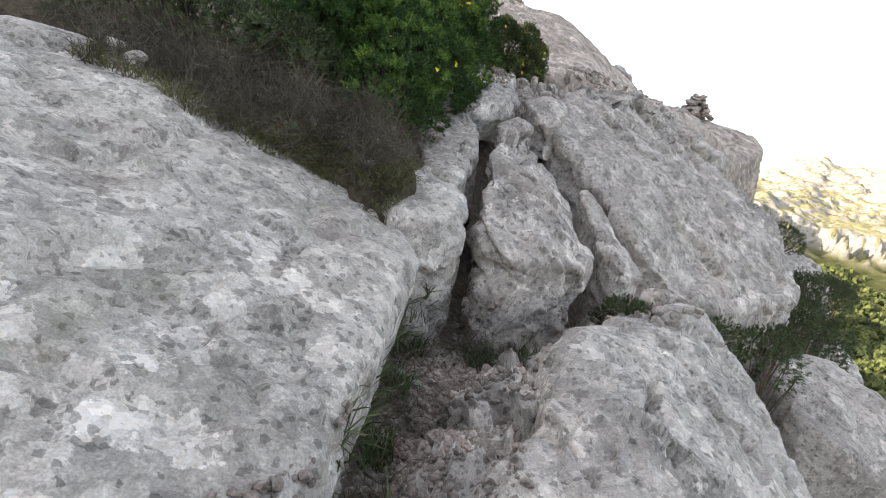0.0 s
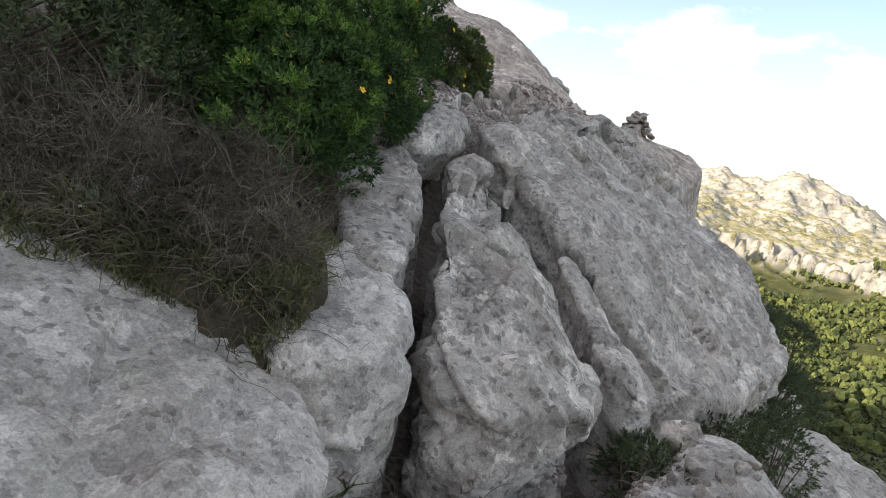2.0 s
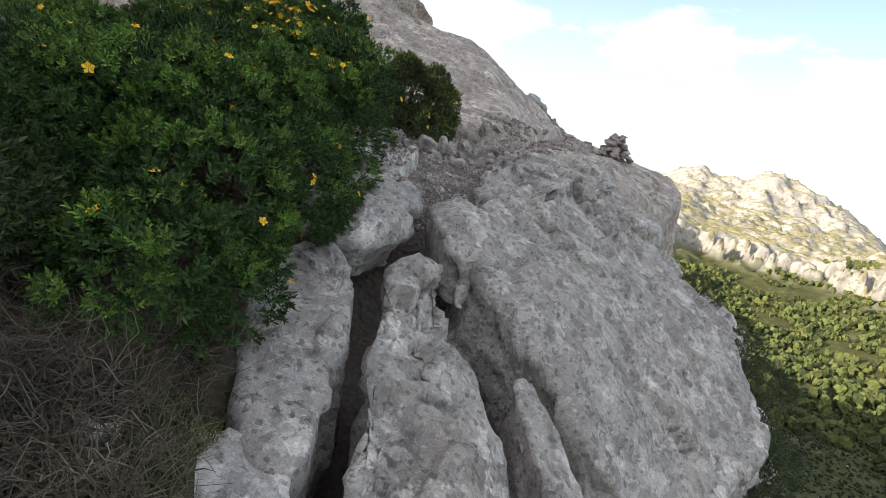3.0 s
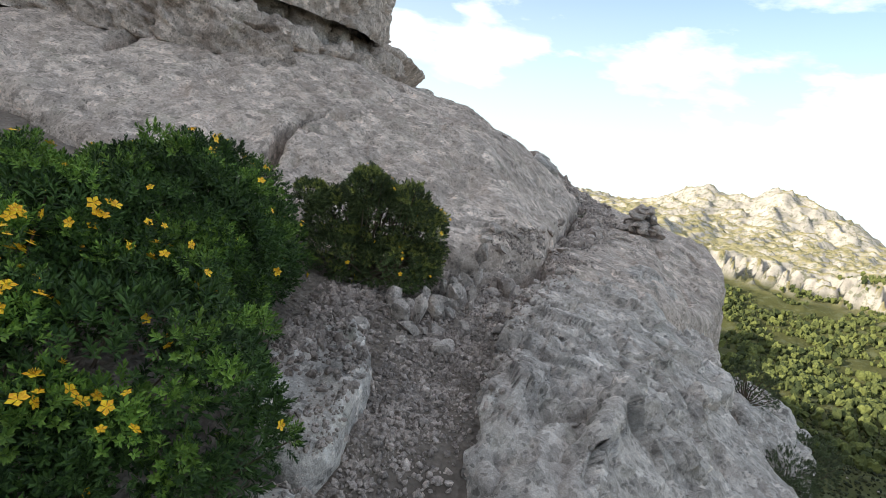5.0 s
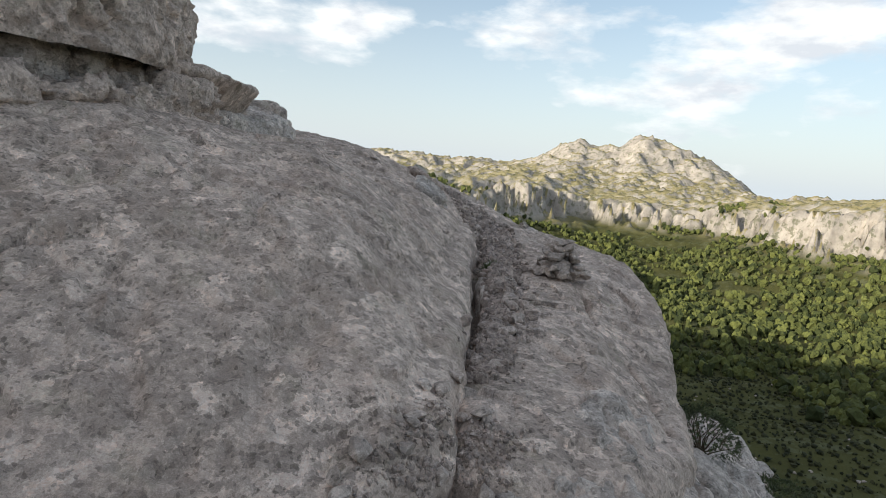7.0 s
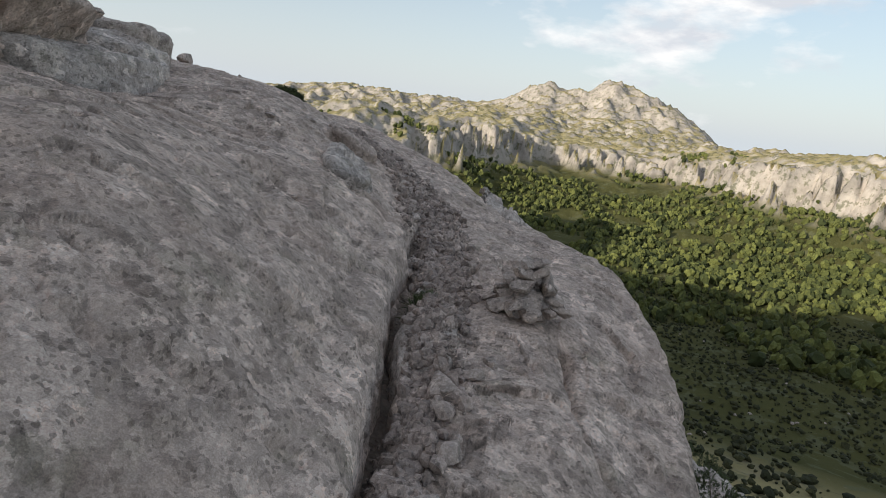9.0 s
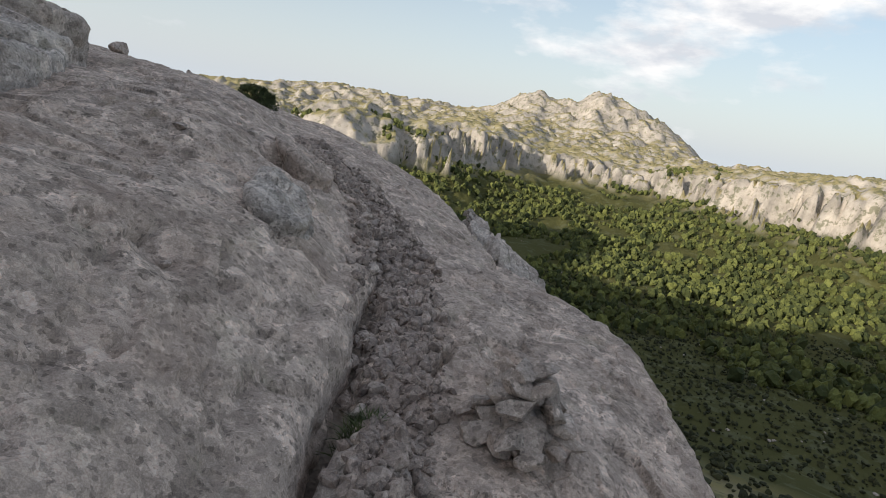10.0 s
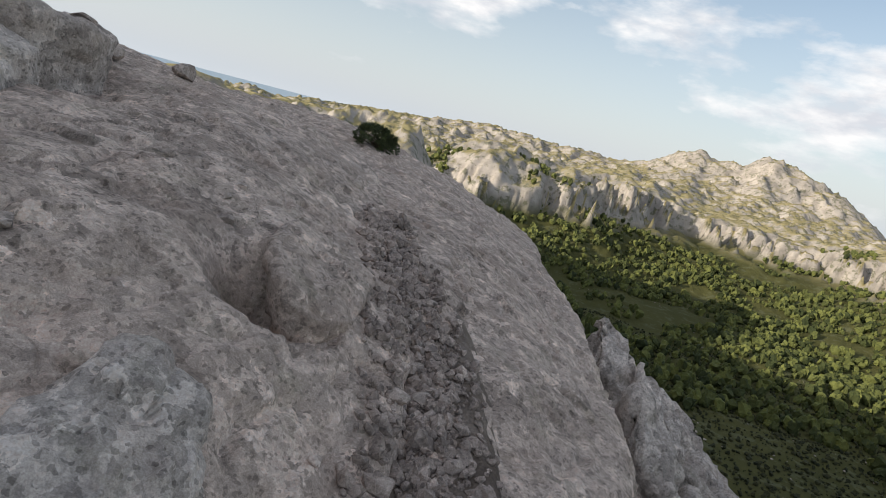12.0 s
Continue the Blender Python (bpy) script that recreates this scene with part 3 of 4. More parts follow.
rock("slab", "broad limestone slab carrying the cairn",
     [(1.95, 8.1, 0.88), (2.4, 9.2, 0.95), (2.95, 10.2, 1.0), (3.55, 11.6, 1.02), (3.85, 12.6, 1.14), (4.3, 13.7, 1.32), (4.9, 14.3, 1.4),
      (5.7, 14.2, 1.26), (6.05, 13.2, 1.14), (5.95, 12.5, 1.02), (5.65, 11.7, 0.86), (5.2, 10.9, 0.7), (4.4, 9.8, 0.5), (3.7, 8.8, 0.55), (2.8, 8.1, 0.8)],
     -4.0, M_ROCK_WARM, dome=0.08, edge=0.2, flare=0.1, seed=10, res=0.035, lump=0.035, facet=0.06,
     cleft=[(3.98, 12.2, 4.32, 12.6, 0.03, 0.12), (4.32, 12.6, 4.7, 12.66, 0.03, 0.12), (4.7, 12.66, 4.8, 12.4, 0.03, 0.1), (4.45, 11.2, 4.05, 10.3, 0.045, 0.22), (4.05, 10.3, 3.9, 9.3, 0.045, 0.24), (3.9, 9.3, 3.6, 8.7, 0.04, 0.2), (3.08, 9.5, 3.3, 9.2, 0.025, 0.1), (2.9, 8.6, 3.0, 8.2, 0.025, 0.1)])
rock("rock_dome", "huge rounded limestone whaleback rising beside the path",
     [(0.5, 7.75, 0.95), (1.45, 8.05, 1.05), (1.8, 8.8, 1.15), (2.4, 10.2, 1.25), (2.95, 11.7, 1.38), (3.5, 13.0, 1.5), (3.95, 14.2, 1.5),
      (4.05, 15.5, 1.85), (3.9, 17.2, 2.0), (3.9, 19.0, 2.15), (3.4, 21.3, 2.38), (1.0, 22.3, 2.72), (-3.0, 21.3, 3.35), (-5.5, 15.0, 3.3),
      (-4.6, 10.4, 2.3), (-2.2, 8.5, 1.3), (-0.5, 8.0, 1.05)],
     0.0, M_ROCK_WARM, category="rock outcrop", dome=0.62, power=3, edge=0.24, flare=0.04, seed=11, res=0.05, lump=0.05, crack=0.05, facet=0.05,
     mound=[(-0.7, 11.0, 2.0, 0.5), (0.4, 14.8, 1.1, -0.35), (3.36, 14.95, 0.26, -0.45), (2.48, 12.3, 0.16, -0.12), (3.0, 15.5, 0.2, -0.08), (0.9, 17.4, 0.9, -0.3), (1.5, 11.2, 0.9, 0.1), (0.9, 9.6, 0.5, 0.06), (2.0, 13.4, 0.7, -0.1)],
     cleft=[(-0.67, 7.9, -0.64, 8.6, 0.034, 0.42), (-0.64, 8.6, -0.6, 8.9, 0.034, 0.42), (-0.6, 8.9, -0.5, 9.08, 0.034, 0.42), (-0.5, 9.08, -0.25, 9.26, 0.034, 0.36), (-2.6, 9.6, -2.4, 11.0, 0.05, 0.4), (-1.9, 9.7, -0.7, 10.3, 0.03, 0.15)])
rock("ledge_block", "overhanging limestone block above a shadowed ledge",
     [(-0.62, 11.2, 4.9), (-0.28, 12.1, 4.95), (-0.22, 12.9, 5.0), (-0.8, 15.5, 5.2), (-4.5, 15.5, 5.6), (-5.6, 11.0, 5.4), (-3.4, 10.3, 5.2), (-1.6, 10.5, 5.0)],
     2.98, M_ROCK_WARM, edge=0.2, flare=0.02, seed=12, res=0.045, lump=0.1, crack=0.1, facet=0.15)
rock("ledge_block", "layered limestone ledge under the overhang",
     [(-0.55, 11.0, 2.75), (-0.1, 11.8, 2.9), (0.2, 13.2, 3.05), (-0.5, 15.8, 3.2), (-4.5, 15.5, 3.5), (-5.4, 10.9, 3.4), (-3.2, 10.3, 3.1), (-1.5, 10.3, 2.8)],
     2.2, M_ROCK_WARM, edge=0.12, flare=0.12, seed=13, res=0.045, lump=0.1, crack=0.14, facet=0.2)
rock("ledge_block", "narrow broken limestone layer between two ledges",
     [(-0.78, 11.3, 3.3), (-0.45, 12.0, 3.35), (-0.3, 13.0, 3.4), (-0.8, 15.5, 3.5), (-4.5, 15.4, 3.6), (-5.3, 11.1, 3.5), (-3.2, 10.6, 3.2), (-1.6, 10.7, 3.05)],
     2.6, M_ROCK, edge=0.06, flare=0.2, seed=24, res=0.045, lump=0.08, crack=0.12, facet=0.16)
rock("ledge_slab", "thin pointed limestone slab jutting from the ledge",
     [(0.0, 12.6, 3.16), (0.5, 13.6, 3.18), (0.78, 15.3, 3.2), (0.5, 15.6, 3.25), (-0.6, 14.5, 3.3), (-0.6, 12.8, 3.25)],
     2.75, M_ROCK_WARM, edge=0.06, flare=-0.9, seed=16, res=0.05, lump=0.06)
rock("boulder", "low limestone block on the crest of the whaleback",
     [(0.3, 14.0, 2.78), (0.95, 14.6, 2.76), (1.32, 15.6, 2.72), (1.25, 16.3, 2.76), (0.7, 16.6, 2.9), (-0.6, 16.2, 3.0), (-0.6, 14.2, 2.95)],
     2.2, M_ROCK_PALE, edge=0.1, flare=0.1, seed=17, res=0.05, lump=0.08)
rock("boulder", "rounded limestone block on the crest of the whaleback",
     [(0.5, 16.9, 3.2), (1.08, 17.0, 3.14), (1.28, 17.8, 3.08), (0.9, 18.3, 3.14), (-0.4, 18.4, 3.25), (-0.4, 17.2, 3.27)],
     2.3, M_ROCK, edge=0.07, flare=-0.08, seed=18, res=0.05, lump=0.06)
rock("boulder", "grey-green lichened block on the crest beside a hollow",
     [(0.5, 16.1, 3.0), (1.1, 16.05, 2.9), (1.3, 16.45, 2.88), (1.1, 16.8, 2.92), (0.5, 16.8, 3.05)],
     2.2, M_ROCK_PALE, edge=0.1, flare=0.04, seed=43, res=0.04, lump=0.07, dome=0.05)
rock("slab", "convex limestone slab falling away past the gravel gully",
     [(4.5, 14.6, 1.42), (4.55, 15.3, 1.55), (4.35, 16.4, 1.8), (4.1, 18.0, 2.0), (4.0, 20.0, 2.1), (4.4, 22.5, 2.1), (5.6, 23.0, 1.9),
      (6.7, 21.5, 1.4), (6.9, 19.5, 1.15), (6.5, 17.5, 1.05), (6.0, 15.7, 1.1), (5.5, 14.8, 1.2)],
     -5.5, M_ROCK_WARM, dome=0.16, edge=0.32, flare=0.08, seed=19, res=0.045, lump=0.05, facet=0.07)
for k, (fx, fy, fz, fs) in enumerate([(7.75, 18.9, 0.95, 0.6), (8.15, 18.2, 0.55, 0.6), (7.55, 17.3, 0.6, 0.5), (8.75, 18.4, 0.15, 0.7),
                                      (9.3, 18.0, -0.5, 0.8), (8.3, 16.6, -0.3, 0.7), (7.4, 15.6, 0.2, 0.5), (10.0, 18.6, -0.9, 0.9)]):
    rock("rock_fin", "jagged limestone fin on the steep drop below the slab",
         [(fx - 0.5 * fs, fy - 0.6 * fs, fz - 0.3), (fx, fy - 0.9 * fs, fz - 0.5), (fx + 0.35 * fs, fy, fz - 0.25), (fx + 0.1, fy + 0.9 * fs, fz),
          (fx - 0.35 * fs, fy + 0.5 * fs, fz + 0.15)], fz - 4.0, M_ROCK, edge=0.12, flare=0.16, seed=30 + k, res=0.08, lump=0.16, crack=0.14)
rock("boulder", "grey limestone boulder below the ledge",
     [(3.3, 4.9, -1.36), (3.8, 4.9, -1.45), (4.0, 4.4, -1.6), (3.5, 3.9, -1.7), (3.0, 3.9, -1.6), (2.95, 4.5, -1.4)],
     -4.0, M_ROCK, dome=0.05, edge=0.12, flare=0.12, seed=14, res=0.05)
rock("earth_bank", "dry earth bank tangled with dead grass under the bush",
     [(-0.34, 2.68, -0.2), (-0.34, 3.2, -0.18), (-0.28, 3.9, 0.0), (-0.16, 4.6, 0.12), (-0.05, 5.4, 0.34), (0.1, 6.2, 0.46), (0.2, 6.9, 0.52),
      (-0.6, 7.4, 0.6), (-2.6, 7.2, 0.7), (-3.4, 4.5, 0.5), (-2.0, 2.85, 0.04), (-1.0, 2.74, -0.1)],
     -1.3, M_SOIL, category="bank", kind="structure", edge=0.12, flare=0.1, seed=15, res=0.05, lump=0.06)
rock("boulder", "pale rock step at the edge of the gravel path",
     [(0.0, 5.4, 0.5), (0.18, 5.25, 0.46), (0.26, 5.55, 0.57), (0.32, 5.9, 0.64), (0.18, 6.15, 0.68), (-0.05, 5.9, 0.62)],
     0.0, M_ROCK_PALE, edge=0.06, flare=0.12, seed=20, res=0.03, lump=0.05)
rock("boulder", "rugged limestone block above the drop",
     [(1.15, 5.2, 0.42), (1.5, 5.7, 0.6), (1.9, 6.3, 0.62), (2.25, 6.7, 0.6), (2.4, 6.55, 0.45), (2.15, 6.0, 0.3), (1.65, 5.4, 0.24)],
     -0.6, M_ROCK, edge=0.07, flare=0.02, seed=21, res=0.025, lump=0.04, crack=0.08, facet=0.13,
     cleft=[(1.28, 5.95, 1.66, 5.85, 0.03, 0.16), (1.66, 5.85, 2.1, 6.05, 0.03, 0.16)])
rock("boulder", "grey stone lump beside the gravel gully",
     [(3.12, 10.95, 1.08), (3.3, 10.9, 1.1), (3.5, 11.3, 1.16), (3.62, 11.7, 1.18), (3.5, 11.85, 1.16), (3.3, 11.5, 1.12)],
     0.7, M_ROCK, edge=0.07, flare=0.05, seed=22, res=0.025, lump=0.05, dome=0.05)
rock("boulder", "half-buried knob of lichened limestone on the whaleback",
     [(3.03, 13.35, 2.0), (3.26, 13.28, 1.87), (3.42, 13.55, 1.89), (3.34, 13.88, 2.0), (3.1, 13.85, 2.1)],
     1.4, M_ROCK_PALE, edge=0.06, flare=0.04, seed=25, res=0.025, lump=0.05, dome=0.03, facet=0.1)
rock("boulder", "bulging limestone block over a small hollow",
     [(3.46, 14.95, 2.2), (3.6, 14.8, 2.08), (3.8, 14.95, 1.98), (3.9, 15.4, 1.98), (3.82, 16.1, 2.08), (3.5, 16.2, 2.2), (3.4, 15.5, 2.26)],
     1.3, M_ROCK_WARM, edge=0.08, flare=-0.22, seed=26, res=0.03, lump=0.05, dome=0.04)
for k, (bx, by, bz, bs) in enumerate([(6.4, 10.5, -1.08, 0.6), (7.1, 11.5, -1.1, 0.7), (5.9, 9.2, -1.6, 0.6), (5.2, 8.0, -1.5, 0.6), (6.9, 9.9, -2.3, 0.8)]):
    rock("boulder", "weathered limestone outcrop on the slope below the slab",
         [(bx - bs, by - 0.5 * bs, bz), (bx, by - 0.9 * bs, bz - 0.3), (bx + 0.8 * bs, by - 0.2, bz - 0.35), (bx + 0.6 * bs, by + 0.8 * bs, bz - 0.05),
          (bx - 0.5 * bs, by + 0.7 * bs, bz + 0.15)], bz - 3.0, M_ROCK_PALE, edge=0.15, flare=0.15, seed=60 + k, res=0.06, lump=0.12, crack=0.1, facet=0.15)
rock("slab", "far limestone crest where the whaleback drops to the valley",
     [(2.0, 20.4, 2.3), (4.0, 20.6, 1.95), (5.6, 21.0, 1.6), (7.0, 21.6, 1.0), (8.0, 24.5, 0.9), (8.3, 28.0, 0.85), (6.4, 28.6, 1.6), (4.8, 28.8, 2.05),
      (3.0, 29.0, 2.38), (1.4, 29.0, 2.5), (0.2, 27.0, 2.55), (0.6, 22.0, 2.5)],
     -6.0, M_ROCK_WARM, dome=0.04, edge=0.3, flare=0.1, seed=28, res=0.1, lump=0.08, facet=0.1)

# ---- dropping loose things onto the rocks ----
bpy.context.view_layer.update()
DEPS = bpy.context.evaluated_depsgraph_get()


def drop(x, y, top=9.0):
    hit, place, normal, _, ob, _ = scene.ray_cast(DEPS, Vector((x, y, top)), Vector((0, 0, -1)))
    return (place, normal) if hit else (None, None)


def scatter_mesh(name, tv, tf, mats, material, smooth_faces=False):
    """Many copies of a small template joined: tv (k, 3), tf faces, mats (n, 4, 4) as arrays."""
    k, n = len(tv), len(mats)
    v = np.einsum("nij,kj->nki", mats[:, :3, :3], tv) + mats[:, None, :3, 3]
    f = (np.asarray(tf)[None] + (np.arange(n) * k)[:, None, None]).reshape(-1, len(tf[0]))
    return mesh_from(name, v.reshape(-1, 3), f, material, smooth_faces)


def ico(sub, seed, rough=0.3, squash=(1, 1, 1), cut=6):
    bm = bmesh.new()
    bmesh.ops.create_icosphere(bm, subdivisions=sub, radius=1.0)
    v = np.array([p.co for p in bm.verts])
    f = np.array([[q.index for q in t.verts] for t in bm.faces])
    bm.free()
    rnd = np.random.RandomState(seed)
    for _ in range(cut):
        d = rnd.normal(size=3)
        d /= np.linalg.norm(d)
        v = v - np.maximum(v @ d - rnd.uniform(0.45, 0.85), 0)[:, None] * d
    return v * (1 + rough * rnd.uniform(-1, 1, (len(v), 1))) * np.array(squash), f


def placed(rnd, pos, size, spin=True, flat=1.0):
    m = np.eye(4)
    e = Euler((rnd.uniform(0, 6.28) if spin else rnd.uniform(-0.3, 0.3), rnd.uniform(0, 6.28) if spin else rnd.uniform(-0.3, 0.3), rnd.uniform(0, 6.28)))
    m[:3, :3] = np.array(e.to_matrix()) * size
    m[:3, 3] = pos
    return m


def join_meshes(name, parts, material):
    vs, fs, o = [], [], 0
    for me in parts:
        v = np.empty(len(me.vertices) * 3, np.float32)
        me.vertices.foreach_get("co", v)
        f = np.empty(len(me.loops), np.int32)
        me.loops.foreach_get("vertex_index", f)
        vs.append(v.reshape(-1, 3))
        fs.append(f.reshape(-1, 3) + o)
        o += len(me.vertices)
        bpy.data.meshes.remove(me)
    return mesh_from(name, np.concatenate(vs), np.concatenate(fs), material, False)


def gravel(name, label, line, width, count, sizes, seed, material=None, top=9.0):
    """Loose gravel along a line of (x, y): denser towards its middle."""
    rnd = np.random.RandomState(seed)
    line = np.array(line, float)
    groups = [[] for _ in range(6)]
    seg = np.linalg.norm(np.diff(line, axis=0), axis=1)
    cum = np.concatenate([[0], np.cumsum(seg)])
    for _ in range(count):
        s = rnd.uniform(0, cum[-1])
        x, y = np.interp(s, cum, line[:, 0]), np.interp(s, cum, line[:, 1])
        w = np.interp(s / cum[-1], np.linspace(0, 1, len(width)), width)
        x += np.clip(rnd.normal(0, 0.45), -1, 1) * w
        y += rnd.normal(0, 0.08)
        place, normal = drop(x, y, top)
        if place is None or normal.z < 0.55:
            continue
        size = sizes[0] * (sizes[1] / sizes[0]) ** (rnd.uniform() ** 2.0)
        groups[rnd.randint(6)].append(placed(rnd, (place.x, place.y, place.z + size * 0.25), size))
    parts = []
    for k, g in enumerate(groups):
        if g:
            tv, tf = ico(1, 50 + k, 0.12, (1, 0.8, 0.62))
            parts.append(scatter_mesh("tmp", tv, tf, np.array(g), material or M_STONE))
    return tagged(new(name, join_meshes(name, parts, material or M_STONE)), label, "gravel", "", "stuff")


# ---- bushes ----
def sprig(seed, leaves=14, length=0.06, leaf=0.018, wide=0.008):
    """A leafy shoot pointing up z: narrow folded leaves in a spiral."""
    rnd = np.random.RandomState(seed)
    v, f = [], []
    for k in range(leaves):
        h = length * (0.15 + 0.85 * k / leaves)
        a = k * 2.4 + rnd.uniform(-0.3, 0.3)
        lift = 0.35 + 0.9 * k / leaves + rnd.uniform(-0.2, 0.2)
        d = np.array([math.cos(a) * math.cos(lift), math.sin(a) * math.cos(lift), math.sin(lift)])
        side = np.array([-math.sin(a), math.cos(a), 0])
        up = np.cross(d, side)
        o = np.array([0, 0, h])
        ll = leaf * rnd.uniform(0.8, 1.25)
        i = len(v)
        v += [o, o + d * ll * 0.55 + side * wide * 0.5 + up * 0.002, o + d * ll, o + d * ll * 0.55 - side * wide * 0.5 + up * 0.002]
        f += [(i, i + 1, i + 2), (i, i + 2, i + 3)]
    return np.array(v), np.array(f)


def align(d, size, spin):
    q = Vector(d).to_track_quat("Z", "Y").to_matrix()
    m = np.eye(4)
    m[:3, :3] = np.array(q @ Euler((0, 0, spin)).to_matrix()) * size
    return m


def tube(name, lines, material):
    """Tapered stems along lines of (x, y, z, radius)."""
    vs, fs, o = [], [], 0
    for line in lines:
        line = np.array(line, float)
        n = len(line)
        for k in range(n):
            d = line[min(k + 1, n - 1), :3] - line[max(k - 1, 0), :3]
            a = np.cross(d, [0.3, 0.9, 0.2])
            a /= np.linalg.norm(a) + 1e-9
            b = np.cross(d, a)
            b /= np.linalg.norm(b) + 1e-9
            for j in range(5):
                t = j * 2 * math.pi / 5
                vs.append(line[k, :3] + (a * math.cos(t) + b * math.sin(t)) * line[k, 3])
        for k in range(n - 1):
            for j in range(5):
                p, q = o + k * 5 + j, o + k * 5 + (j + 1) % 5
                fs += [(p, q, q + 5), (p, q + 5, p + 5)]
        o += n * 5
    return mesh_from(name, vs, fs, material)


def flower_mesh(seed):
    """Five narrow yellow petals round a tuft of stamens."""
    rnd = np.random.RandomState(seed)
    v, f = [], []
    for k in range(5):
        a = k * 1.2566 + rnd.uniform(-0.15, 0.15)
        d, s = np.array([math.cos(a), math.sin(a), 0.25]), np.array([-math.sin(a), math.cos(a), 0])
        i = len(v)
        v += [np.zeros(3), d * 0.6 + s * 0.36, d * 1.0 + np.array([0, 0, -0.1]), d * 0.6 - s * 0.36]
        f += [(i, i + 1, i + 2), (i, i + 2, i + 3)]
    for k in range(9):
        a, i = k * 0.7, len(v)
        d = np.array([math.cos(a) * 0.35, math.sin(a) * 0.35, 0.55])
        v += [np.zeros(3), d, d + np.array([0.05, 0.03, 0.02])]
        f += [(i, i + 1, i + 2)]
    return mesh_from("flower", np.array(v), np.array(f), M_FLOWER, False)


FLOWERS = [flower_mesh(k) for k in range(3)]


def bush(name, label, balls, count, seed, material, size=1.0, flowers=0, flower_size=0.03, base=None, twigs=14, tip=None, head=0.068, shoots=40, back=0.25, clumps=()):
    """A shrub: woody stems, a dark inner leaf layer, and count rounded heads of leafy shoots over swellings (x, y, z, rx, ry, rz)."""
    rnd = np.random.RandomState(seed)
    bx, by = base if base else (np.mean([b[0] for b in balls]), np.mean([b[1] for b in balls]))
    place, _ = drop(bx, by, min(b[2] for b in balls) + 0.3)
    bz = place.z if place else min(b[2] - b[5] for b in balls)
    bz = min(bz, min(b[2] - 0.4 * b[5] for b in balls))
    root = tagged(new(name), label, "shrub")
    root.location = (bx, by, bz)
    off = np.array([bx, by, bz])
    balls = np.array(balls, float)
    vol = balls[:, 3] * balls[:, 4] + balls[:, 4] * balls[:, 5]

    def surface(n, shrink):
        """Points on the lumpy outside of the crown, with the way outwards."""
        b = balls[rnd.choice(len(balls), n, p=vol / vol.sum())]
        d = rnd.normal(size=(n, 3))
        d /= np.linalg.norm(d, axis=1)[:, None]
        d[:, 2] = np.where(d[:, 2] < -0.55, -d[:, 2], d[:, 2])
        p = b[:, :3] + d * b[:, 3:] * (shrink * (1 + 0.28 * fbm((b[:, :3] + d * b[:, 3:]) * 3.2, 2, 0.5, seed)))[:, None]
        deep = np.linalg.norm((p[:, None] - balls[None, :, :3]) / balls[None, :, 3:], axis=2).min(1)
        ok = (deep > 0.72 * shrink) & (p[:, 2] > bz - 0.02)
        return p[ok], d[ok]

    def shoots_mesh(part_name, pos, way, mat, scale, long_leaf):
        turn = [align(w, scale * s, a) for w, s, a in zip(way, rnd.uniform(0.7, 1.25, len(pos)), rnd.uniform(0, 6.28, len(pos)))]
        turn = np.array(turn)
        turn[:, :3, 3] = pos - off
        pick = rnd.randint(0, 5, len(pos))
        return join_meshes(part_name, [scatter_mesh("tmp", *sprig(seed + g, 11, 0.034, long_leaf, 0.0085), turn[pick == g], mat) for g in range(5) if (pick == g).any()], mat)

    hp, hd = surface(count, 1.0)
    hr = head * rnd.uniform(0.6, 1.35, len(hp))
    k = np.repeat(np.arange(len(hp)), shoots)
    w = rnd.normal(size=(len(k), 3)) * 0.75 + hd[k] * 0.75 + np.array([0, 0, 0.35])
    w /= np.linalg.norm(w, axis=1)[:, None]
    pos = hp[k] - hd[k] * hr[k][:, None] * 0.5 + w * hr[k][:, None] * rnd.uniform(0.55, 1.0, len(k))[:, None] * np.array([1, 1, 1.15])
    # most shoots that point upwards get the lighter green leaf
    upward = (w[:, 2] > 0.25) & (rnd.uniform(size=len(k)) < 0.8) & (np.sin(k * 12.9898) > -0.4)
    keep = pos[:, 2] > bz
    part("foliage", shoots_mesh("foliage", pos[keep & ~upward], w[keep & ~upward], material, size, 0.02), root)
    if (keep & upward).any():
        part("lighter_foliage", shoots_mesh("lighter_foliage", pos[keep & upward], w[keep & upward], tip or material, size, 0.02), root, "lighter green leaf shoots that point upwards")
    bp, bd = surface(int(count * shoots * back), 0.86)
    part("inner_foliage", shoots_mesh("inner_foliage", bp, bd + np.array([0, 0, 0.3]), material, size * 1.5, 0.024), root)
    lines = []
    for q in hp[: twigs * 4] - off:
        bend = q * 0.5 + rnd.normal(0, 0.05, 3)
        bend[2] = q[2] * 0.45
        lines.append([np.append(rnd.normal(0, 0.06, 3) * np.array([1, 1, 0]), 0.012), np.append(bend * 0.6, 0.009), np.append(bend, 0.007), np.append(q, 0.003)])
    part("woody_base", tube("woody_base", lines, M_WOOD), root, "thin branching brown wood")
